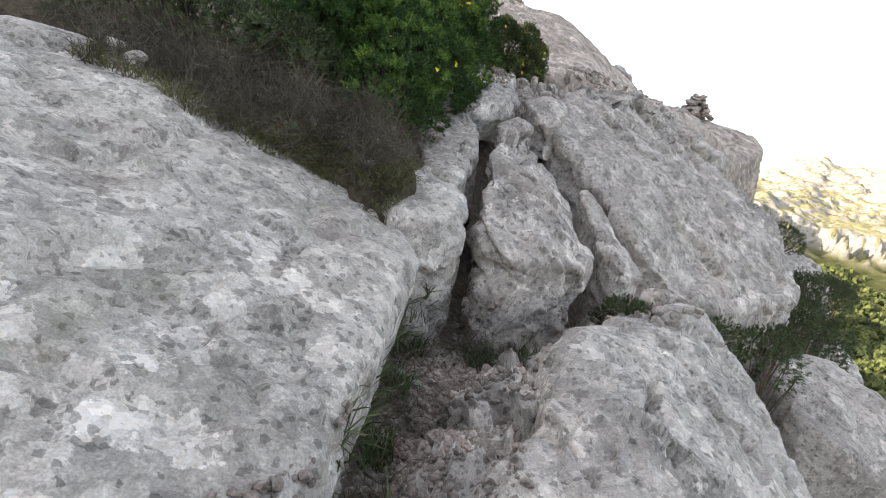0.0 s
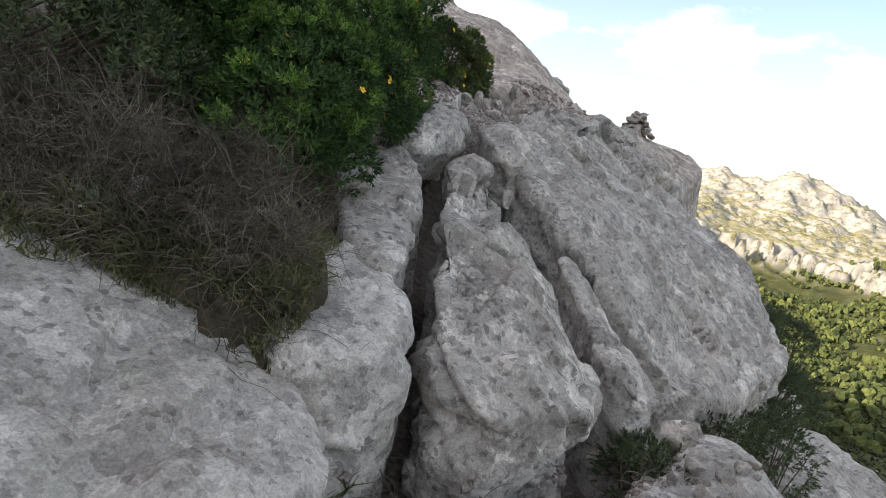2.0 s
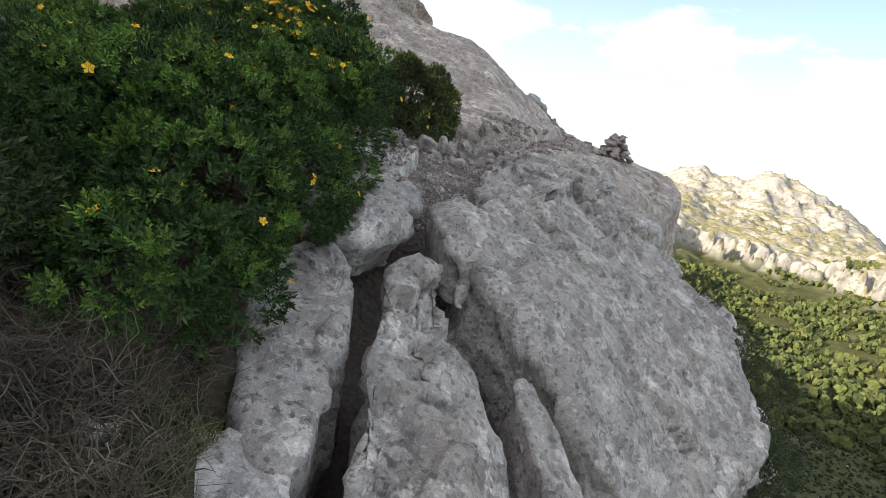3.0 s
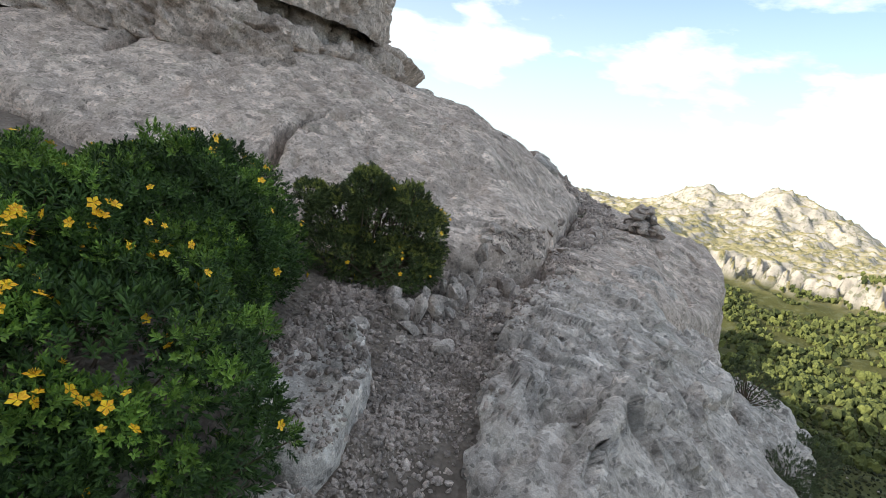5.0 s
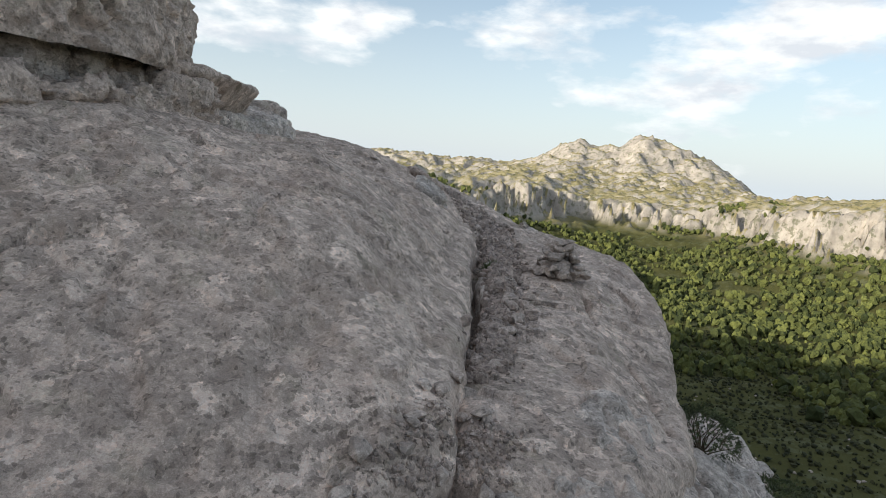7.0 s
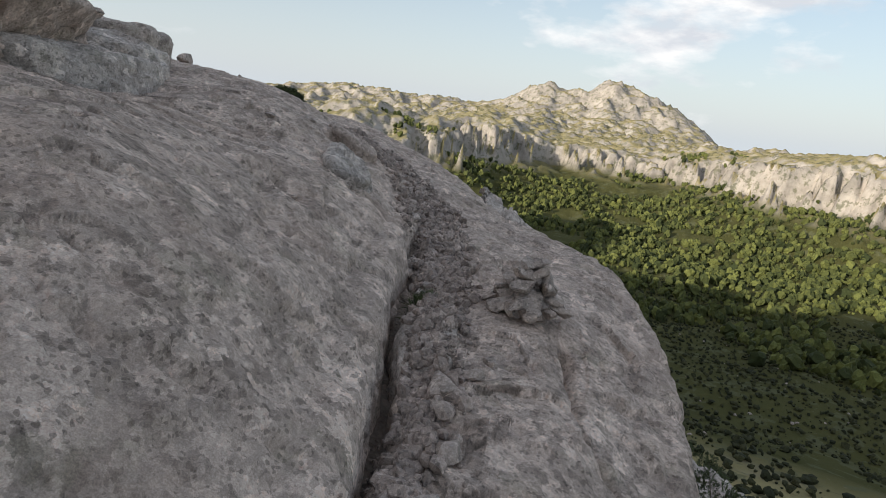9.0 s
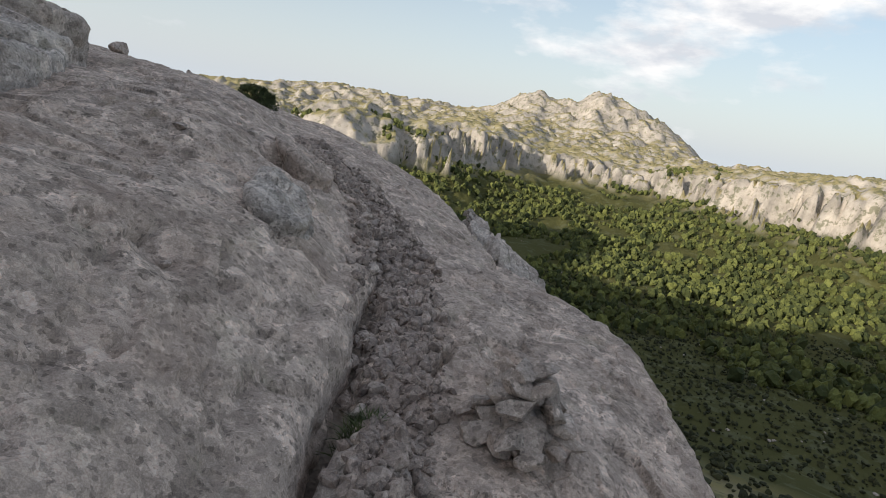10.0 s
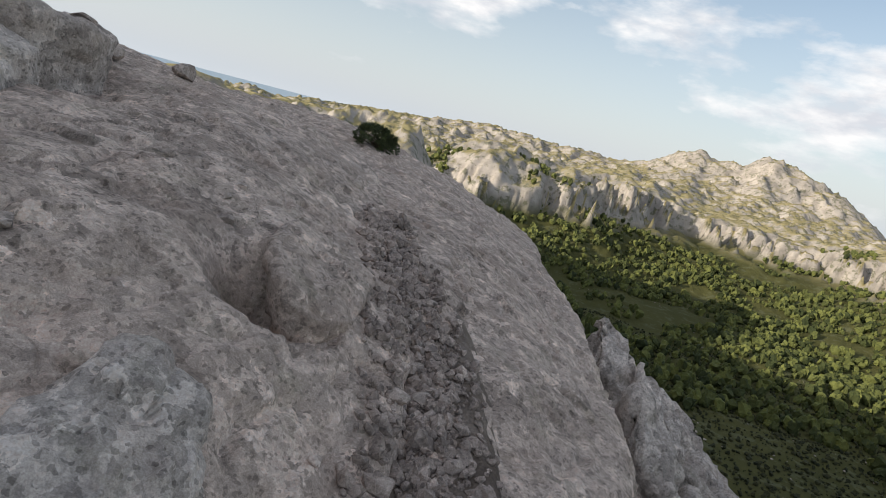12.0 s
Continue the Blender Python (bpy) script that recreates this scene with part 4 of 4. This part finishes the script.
    # flowers gather in a few clumps and stand singly elsewhere
    if flowers:
        near = [np.array(h) for h in clumps] * 2 + [hp[rnd.randint(len(hp))] for _ in range(4)]
        for f in range(flowers):
            if f % 2:
                j = rnd.randint(len(hp))
            else:
                c = near[rnd.randint(len(near))]
                some = rnd.randint(0, len(hp), 60)
                j = some[np.linalg.norm(hp[some] - c, axis=1).argmin()]
            d = hd[j] * 0.7 + np.array([0, 0, 0.45]) + rnd.normal(0, 0.45, 3)
            d /= np.linalg.norm(d) + 1e-9
            fl = part("flower", FLOWERS[f % 3], root)
            m = align(d + rnd.normal(0, 0.3, 3), flower_size * rnd.uniform(0.6, 1.2), rnd.uniform(0, 6.28))
            m[:3, 3] = hp[j] - hd[j] * hr[j] * 0.5 + d * (hr[j] * 1.1 + 0.03 * size) - off
            fl.matrix_basis = Matrix(m.tolist())
    return root


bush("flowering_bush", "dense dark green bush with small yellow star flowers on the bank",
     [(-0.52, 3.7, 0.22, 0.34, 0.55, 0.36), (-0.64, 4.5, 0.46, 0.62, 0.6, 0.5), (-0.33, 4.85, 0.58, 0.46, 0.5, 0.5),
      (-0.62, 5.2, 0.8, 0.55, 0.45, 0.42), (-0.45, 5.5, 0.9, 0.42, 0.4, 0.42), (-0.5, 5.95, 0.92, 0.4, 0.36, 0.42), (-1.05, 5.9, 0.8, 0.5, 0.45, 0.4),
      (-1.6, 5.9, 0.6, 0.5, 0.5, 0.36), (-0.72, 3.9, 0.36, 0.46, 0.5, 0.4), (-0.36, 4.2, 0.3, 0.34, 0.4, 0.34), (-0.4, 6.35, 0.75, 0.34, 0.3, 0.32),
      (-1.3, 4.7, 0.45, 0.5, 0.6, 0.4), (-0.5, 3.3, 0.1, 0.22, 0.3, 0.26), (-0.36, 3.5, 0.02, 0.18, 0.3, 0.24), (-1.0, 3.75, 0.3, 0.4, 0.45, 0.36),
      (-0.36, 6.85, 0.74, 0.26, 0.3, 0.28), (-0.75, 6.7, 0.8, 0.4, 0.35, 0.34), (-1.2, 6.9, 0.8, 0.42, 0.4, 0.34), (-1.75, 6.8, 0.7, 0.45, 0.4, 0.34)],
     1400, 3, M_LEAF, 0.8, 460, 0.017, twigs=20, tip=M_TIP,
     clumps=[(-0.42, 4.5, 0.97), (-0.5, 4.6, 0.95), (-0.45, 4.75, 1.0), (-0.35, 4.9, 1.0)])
bush("half_dead_bush", "dark half-dead bush of bare twigs and sparse leaves on the bank",
     [(-1.15, 3.3, 0.16, 0.4, 0.32, 0.26), (-1.6, 3.4, 0.2, 0.45, 0.4, 0.28), (-2.1, 3.5, 0.25, 0.45, 0.4, 0.28)],
     90, 5, M_LEAF_DK, 0.9, twigs=20, shoots=20, back=0.5)
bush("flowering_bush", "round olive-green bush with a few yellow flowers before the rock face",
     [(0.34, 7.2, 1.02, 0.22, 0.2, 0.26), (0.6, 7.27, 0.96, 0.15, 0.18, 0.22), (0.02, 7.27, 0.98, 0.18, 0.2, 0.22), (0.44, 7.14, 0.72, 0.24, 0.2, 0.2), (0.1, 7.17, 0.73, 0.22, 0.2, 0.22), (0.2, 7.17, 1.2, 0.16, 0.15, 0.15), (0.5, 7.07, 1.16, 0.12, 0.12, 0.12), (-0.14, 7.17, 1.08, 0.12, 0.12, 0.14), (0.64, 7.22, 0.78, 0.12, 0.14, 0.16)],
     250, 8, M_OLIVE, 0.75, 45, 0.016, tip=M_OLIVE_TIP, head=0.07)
bush("shrub", "low dark shrub on the far crest of the rock", [(3.95, 26.6, 2.25, 0.42, 0.4, 0.32), (4.3, 26.8, 2.1, 0.3, 0.3, 0.26)], 50, 9, M_LEAF_DK, 2.0, shoots=20, head=0.12)
for k, (sx, sy, sz, sr) in enumerate([(1.9, 3.9, -1.15, 0.28), (2.5, 4.2, -1.25, 0.3), (2.95, 4.9, -1.3, 0.3), (3.6, 5.6, -1.3, 0.4), (4.2, 6.2, -1.6, 0.45),
                                      (1.05, 2.95, -0.86, 0.16), (4.6, 7.4, -1.6, 0.5), (5.4, 9.0, -1.6, 0.5), (6.5, 11.2, -0.9, 0.4), (7.2, 10.6, -1.7, 0.5), (6.2, 9.8, -1.6, 0.45), (4.9, 7.2, -1.2, 0.4), (7.6, 12.4, -1.6, 0.5)]):
    bush("shrub", "low dark green shrub in a cleft below the ledge", [(sx, sy, sz, sr, sr, sr * 0.7)], int(40 * sr / 0.3), 20 + k, M_LEAF_DK, 0.6 + 0.8 * sr, twigs=6, shoots=12, back=0.3, head=0.06 + 0.1 * sr)


# ---- dry grass, twigs and small plants ----
def blades(name, label, spots, seed, material, length, bend=0.6, width=0.004, category="grass", up=1.0, top=2.2, front=False):
    """Thin bent blades rooted at (x, y, radius, count) spots."""
    rnd = np.random.RandomState(seed)
    v, f = [], []
    for x, y, rad, count in spots:
        for _ in range(count):
            a, r = rnd.uniform(0, 6.28), rad * math.sqrt(rnd.uniform())
            if front:       # spots are (x, z) on a face that looks back down the path
                hit, place, nrm, _, _, _ = scene.ray_cast(DEPS, Vector((x + r * math.cos(a), 1.2, y + r * math.sin(a) + 0.5)), Vector((0, 0.94, -0.34)))
                place = place if hit and place.y > 2.38 and nrm.length > 0 else None
            else:
                place, nrm = drop(x + r * math.cos(a), y + r * math.sin(a), top)
            if place is None:
                continue
            p = np.array(place)
            d = rnd.normal(size=3) * bend + np.array(nrm) * 0.35 + np.array([0, 0, up])
            d /= np.linalg.norm(d)
            ll = length * rnd.uniform(0.5, 1.3)
            side = np.cross(d, rnd.normal(size=3))
            side = side / (np.linalg.norm(side) + 1e-9) * width
            sag = np.array([rnd.normal(0, 0.25), rnd.normal(0, 0.25), -0.25]) * ll * bend
            m1, m2 = p + d * ll * 0.5, p + d * ll + sag
            i = len(v)
            v += [p - side, p + side, m1 + side * 0.8, m1 - side * 0.8, m2]
            f += [(i, i + 1, i + 2), (i, i + 2, i + 3), (i + 3, i + 2, i + 4)]
    return tagged(new(name, mesh_from(name, np.array(v), np.array(f), material, False)), label, category, "", "stuff")


blades("dry_grass", "short dry yellow-green grass on the bank",
       [(-0.42, 2.8, 0.16, 1600), (-0.62, 2.7, 0.18, 1300), (-0.9, 2.65, 0.2, 1000), (-0.32, 3.1, 0.12, 900), (-1.3, 2.65, 0.2, 600), (-0.3, 2.62, 0.08, 500)],
       2, M_GRASS, 0.055, 0.7, 0.0022)
blades("bank_grass", "matted olive grass hanging over the edge of the bank",
       [(-0.35, -0.2, 0.14, 1400), (-0.6, -0.15, 0.16, 1700), (-0.85, -0.1, 0.16, 1500), (-1.15, -0.05, 0.18, 1400), (-1.5, 0.0, 0.2, 1000)],
       6, M_GRASS, 0.07, 0.8, 0.0024, front=True)
blades("bank_twigs", "dark dead stems hanging over the edge of the bank",
       [(-0.45, -0.15, 0.16, 700), (-0.75, -0.1, 0.18, 900), (-1.1, -0.05, 0.2, 900), (-1.5, 0.05, 0.22, 700)],
       7, M_TWIG, 0.12, 1.0, 0.0022, "brushwood", front=True)
blades("gully_grass", "thin green grass and weeds in the gully",
       [(-0.1, 2.5, 0.12, 350), (-0.12, 2.1, 0.1, 350), (-0.12, 1.7, 0.1, 350), (-0.1, 1.3, 0.1, 300), (0.3, 2.5, 0.1, 260), (0.55, 2.6, 0.1, 200)],
       3, M_LEAF_DK, 0.12, 0.6, 0.003, top=-0.76)
blades("weed", "small green weed tuft in the gravel gully", [(3.45, 11.75, 0.1, 260)], 4, M_LEAF_DK, 0.11, 0.6, 0.003)


def tangle(name, label, spots, seed, material, length, top=2.2, lift=0.12):
    """Curly dead twigs, each a thin bent three-sided stem, heaped over (x, y, radius, count) spots."""
    rnd = np.random.RandomState(seed)
    vs, fs, o = [], [], 0
    ring = np.array([[1.0, 0, 0], [-0.5, 0.6, 0.6], [-0.5, -0.6, -0.6]])
    for x, y, rad, count in spots:
        for _ in range(count):
            a, r = rnd.uniform(0, 6.28), rad * math.sqrt(rnd.uniform())
            place, _n = drop(x + r * math.cos(a), y + r * math.sin(a), top)
            if place is None:
                continue
            p = np.array(place) + np.array([0, 0, lift * rnd.uniform() * (1 - (r / rad) ** 2)])
            d = rnd.normal(size=3) * np.array([1, 1, 0.7]) + np.array([0, -0.25, 0.25])
            d /= np.linalg.norm(d)
            w, step = rnd.uniform(0.0009, 0.002), length * rnd.uniform(0.5, 1.4) / 5
            for k in range(6):
                vs.append(p + ring * w * (1 - 0.13 * k))
                d = d + rnd.normal(0, 0.5, 3)
                d /= np.linalg.norm(d)
                p = p + d * step
            for k in range(5):
                for j in range(3):
                    q, t = o + 3 * k + j, o + 3 * k + (j + 1) % 3
                    fs += [(q, t, t + 3), (q, t + 3, q + 3)]
            o += 18
    return tagged(new(name, mesh_from(name, np.concatenate(vs), np.array(fs), material)), label, "brushwood", "", "stuff")


tangle("dead_twigs", "curly grey-brown dead twigs heaped on the bank",
       [(-0.5, 2.85, 0.24, 1000), (-0.38, 2.66, 0.14, 350), (-0.8, 2.8, 0.3, 1300), (-1.15, 2.8, 0.35, 1300), (-1.5, 2.9, 0.4, 1300), (-1.9, 3.0, 0.45, 1000), (-1.15, 3.2, 0.4, 500), (-1.6, 3.3, 0.4, 500), (-0.45, 3.2, 0.22, 300)],
       31, M_TWIG, 0.2, 0.9, 0.26)
tangle("dead_twigs", "dark tangle of dead stems at the foot of the wedge",
       [(0.28, 2.58, 0.14, 260), (0.1, 2.62, 0.1, 140), (0.85, 2.85, 0.14, 200), (-0.1, 1.9, 0.14, 180), (-0.1, 1.4, 0.14, 140), (-0.08, 2.35, 0.12, 150)],
       32, M_TWIG, 0.16, -0.76, 0.12)


def rosette(x, y, seed, size):
    """A rosette of broad grey-green leaves."""
    rnd = np.random.RandomState(seed)
    place, _ = drop(x, y, 2.0)
    root = tagged(new("rosette_plant"), "pale grey-green leafy rosette plant among dead grass", "plant", "plants on the bank")
    root.location = place
    for k in range(11):
        a, lift = k * 2.4, 0.25 + 0.08 * k
        d, s = Vector((math.cos(a) * math.cos(lift), math.sin(a) * math.cos(lift), math.sin(lift))), Vector((-math.sin(a), math.cos(a), 0))
        up = d.cross(s)
        ll, v, f = size * rnd.uniform(0.8, 1.2), [], []
        for j, (t, w) in enumerate([(0.05, 0.03), (0.35, 0.13), (0.65, 0.16), (0.88, 0.1), (1.0, 0.01)]):
            c = d * ll * t - Vector((0, 0, 0.25 * ll * t * t))
            v += [c + s * w * ll, c - up * 0.03 * ll, c - s * w * ll]
            if j:
                q = 3 * j
                f += [(q - 3, q - 2, q + 1), (q - 3, q + 1, q), (q - 2, q - 1, q + 2), (q - 2, q + 2, q + 1)]
        part("leaf", mesh_from("leaf", np.array([tuple(p) for p in v]), np.array(f), M_SILVER), root)


rosette(-0.78, 2.62, 1, 0.09)
rosette(-0.72, 2.8, 2, 0.08)
rosette(-0.05, 2.2, 3, 0.09)

# ---- gravel and loose stones ----
gravel("gravel", "reddish-brown fine gravel on the gully floor", [(-0.05, 0.8), (0.1, 1.8), (0.2, 2.5), (0.55, 2.75), (1.0, 2.95)], [0.3, 0.3, 0.35, 0.25], 6000, (0.007, 0.034), 1, M_GRIT, -0.72)
gravel("gravel", "grey gravel on the path between the rocks", [(0.3, 5.0), (0.5, 5.6), (0.8, 6.4), (1.15, 7.1), (1.6, 7.9), (2.0, 8.3)], [0.3, 0.4, 0.4, 0.3], 9000, (0.006, 0.03), 2, M_RUBBLE)
gravel("gravel", "grey angular rubble filling the gully between two slabs",
       [(2.3, 9.0), (2.9, 10.2), (3.4, 11.2), (3.85, 12.3), (4.1, 13.2), (4.3, 14.0), (4.42, 14.6), (4.4, 15.4), (4.3, 16.4), (4.1, 17.8)],
       [0.2, 0.2, 0.24, 0.36, 0.4, 0.42, 0.4, 0.26], 5600, (0.018, 0.085), 3, M_RUBBLE)

gravel("gravel", "brown stony debris on the bank between the bushes", [(0.0, 5.7), (0.12, 6.2), (0.22, 6.6), (0.3, 6.9), (0.45, 7.2)], [0.22, 0.22, 0.3, 0.3], 2600, (0.006, 0.04), 4, M_GRIT)

STONES = [stone_mesh("stone", 200 + k, (1, 0.78, 0.6), M_STONE) for k in range(8)]


def loose(x, y, size, seed, label="loose grey limestone chunk beside the path", group="loose stones along the path"):
    rnd = random.Random(seed)
    place, normal = drop(x, y, -0.65 if "slab foot" in group else 9.0)
    if place is None:
        return
    ob = tagged(new("stone", STONES[seed % 8]), label, "stone", group)
    ob.matrix_world = Matrix.Translation(place + Vector((0, 0, size * 0.32))) @ Euler((rnd.uniform(-0.4, 0.4), rnd.uniform(-0.4, 0.4), rnd.uniform(0, 6.3))).to_matrix().to_4x4() @ Matrix.Scale(size, 4)


rnd = random.Random(5)
for k in range(70):
    s = rnd.uniform(0, 1)
    y = 6.3 + 2.2 * s
    loose(0.55 + 0.62 * (y - 6.3) + rnd.gauss(0, 0.2) + 0.06, y, 0.03 + 0.07 * rnd.uniform(0, 1) ** 1.8, k)
for k in range(46):
    y = rnd.uniform(8.6, 16.5)
    loose(float(np.interp(y, WAY[:, 0], WAY[:, 1])) + rnd.gauss(0.05, 0.14), y, rnd.uniform(0.04, 0.10), 100 + k)
for x, y, s in [(3.2, 10.6, 0.16), (3.0, 10.0, 0.13), (3.45, 10.7, 0.1), (3.1, 10.3, 0.1), (2.75, 9.7, 0.12), (-0.45, 2.9, 0.07), (-0.62, 2.78, 0.06),
                (1.2, 3.05, 0.12), (1.5, 3.4, 0.1), (-0.2, 3.55, 0.1), (2.48, 14.3, 0.09), (2.5, 12.25, 0.05), (3.0, 15.6, 0.05), (3.1, 15.3, 0.07), (3.05, 15.8, 0.06)]:
    loose(x, y, s, int(x * 100 + y * 10) % 97, "grey limestone stone resting on the rock", "stones on the rock")
for x, y, s in [(-0.55, 2.72, 0.075), (-0.72, 2.74, 0.07), (-0.62, 2.9, 0.06), (-0.9, 2.85, 0.06), (-0.42, 2.66, 0.05), (-1.5, 2.55, 0.09), (-1.62, 2.62, 0.07)]:
    loose(x, y, s, int(-x * 70 + y * 10) % 97, "grey stone lying among dead twigs on the bank", "stones on the bank")
for k in range(36):
    loose(rnd.uniform(-0.05, 1.4), 2.62 + 0.22 * rnd.uniform(0, 1) + 0.15 * k / 36, rnd.uniform(0.02, 0.06), 300 + k, "small broken stone at the foot of the slab", "rubble at the slab foot")
for x, y, s in [(1.47, 19.6, 0.2), (0.95, 18.8, 0.22), (0.7, 18.6, 0.18), (1.05, 17.9, 0.16), (2.4, 20.4, 0.1)]:
    loose(x, y, s, int(x * 10), "dark angular boulder on the skyline of the rock", "skyline stones")


def flake(x, y, size, tall, yaw, lean, seed):
    """An upright angular rock flake set in the ground, leaning."""
    place, _n = drop(x, y)
    ob = tagged(new("rock_flake", STONES[seed % 8]), "upright pale limestone flake set in the ground beside the path", "rock", "upright flakes by the path")
    ob.matrix_world = (Matrix.Translation(place + Vector((0, 0, tall * 0.28))) @ Euler((radians(lean), radians(8 * math.sin(seed)), radians(yaw))).to_matrix().to_4x4()
                       @ Matrix.Diagonal((size * 0.75, size * 1.1, tall, 1)))


rnd = random.Random(21)
for k in range(26):
    s = rnd.uniform(0, 1)
    flake(0.52 + 0.75 * s + rnd.gauss(0, 0.09), 6.75 + 0.9 * s + rnd.gauss(0, 0.1), rnd.uniform(0.05, 0.1), rnd.uniform(0.12, 0.26), -30 + rnd.gauss(0, 18), 24 + rnd.gauss(0, 10), k)



def cairn(x, y):
    rnd = random.Random(11)
    place, _ = drop(x, y)
    root = tagged(new("cairn"), "small grey cairn of piled angular stones marking the path", "cairn")
    root.location = place
    layers = [(9, 0.28, 0.05, 0.12), (8, 0.22, 0.15, 0.12), (6, 0.16, 0.25, 0.115), (4, 0.1, 0.34, 0.11), (2, 0.06, 0.42, 0.1), (6, 0.13, 0.07, 0.14), (3, 0.06, 0.2, 0.13)]
    for n, rad, h, size in layers:
        for k in range(n):
            a = 6.283 * k / n + rnd.uniform(-0.25, 0.25)
            ob = part("stone", STONES[rnd.randrange(8)], root)
            s = size * rnd.uniform(0.75, 1.3)
            ob.matrix_basis = (Matrix.Translation((math.cos(a) * rad * rnd.uniform(0.85, 1.15), math.sin(a) * rad * rnd.uniform(0.85, 1.15), h + rnd.uniform(-0.015, 0.02)))
                               @ Euler((rnd.uniform(-0.8, 0.8), rnd.uniform(-0.8, 0.8), rnd.uniform(0, 6.3))).to_matrix().to_4x4() @ Matrix.Diagonal((s * 1.25, s, s * 0.85, 1)))


cairn(4.32, 11.62)


# ---- woods and scrub in the valley ----
def woods(name, label, count, az, rr, size, seed, material, sub, mask, flat=0.8):
    rnd = np.random.RandomState(seed)
    a = np.radians(rnd.uniform(az[0], az[1], count))
    r = np.sqrt(rnd.uniform(rr[0] ** 2, rr[1] ** 2, count))
    x, y = 3 + r * np.sin(a), 9 + r * np.cos(a)
    z = ground_z(x, y)
    n = fbm(np.stack([x, y, np.zeros(count)], 1) * 0.018, 4, 0.6, seed)
    step = 4.0
    sl = np.hypot(ground_z(x + step, y) - z, ground_z(x, y + step) - z) / step
    reach = np.interp(np.degrees(a), [0, 20, 35, 50, 62], [370, 420, 490, 620, 720])
    ok = (n > mask) & (sl < 0.9) & (z < -34 + 45 * n) & (r < reach + 60 + 220 * n)
    groups = [[] for _ in range(6)]
    for px, py, pz in zip(x[ok], y[ok], z[ok]):
        s = size[0] + (size[1] - size[0]) * rnd.uniform() ** 1.5
        m = placed(rnd, (px, py, pz + s * 0.8 * flat), s, False)
        m[2, :3] *= flat
        groups[rnd.randint(6)].append(m)
    parts = []
    for k, g in enumerate(groups):
        tv, tf = ico(sub, 70 + k + seed, 0.34, (1, 1, 1), 4)
        parts.append(scatter_mesh("tmp", tv, tf, np.array(g), material))
    me = join_meshes(name, parts, material)
    me.polygons.foreach_set("use_smooth", np.full(len(me.polygons), False))
    return tagged(new(name, me), label, "woodland", "", "stuff")


woods("woodland", "dense evergreen oak wood on the far valley slope", 24000, (-6, 72), (215, 760), (0.5, 2.7), 1, M_FOREST, 2, -0.22, 1.25)
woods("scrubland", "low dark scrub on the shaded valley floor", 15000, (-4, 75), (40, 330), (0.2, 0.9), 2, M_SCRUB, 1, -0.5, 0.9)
woods("scree_stones", "pale stones scattered over the valley scrub", 700, (-4, 75), (60, 420), (0.15, 0.6), 3, M_STONE, 1, -0.2, 0.6)
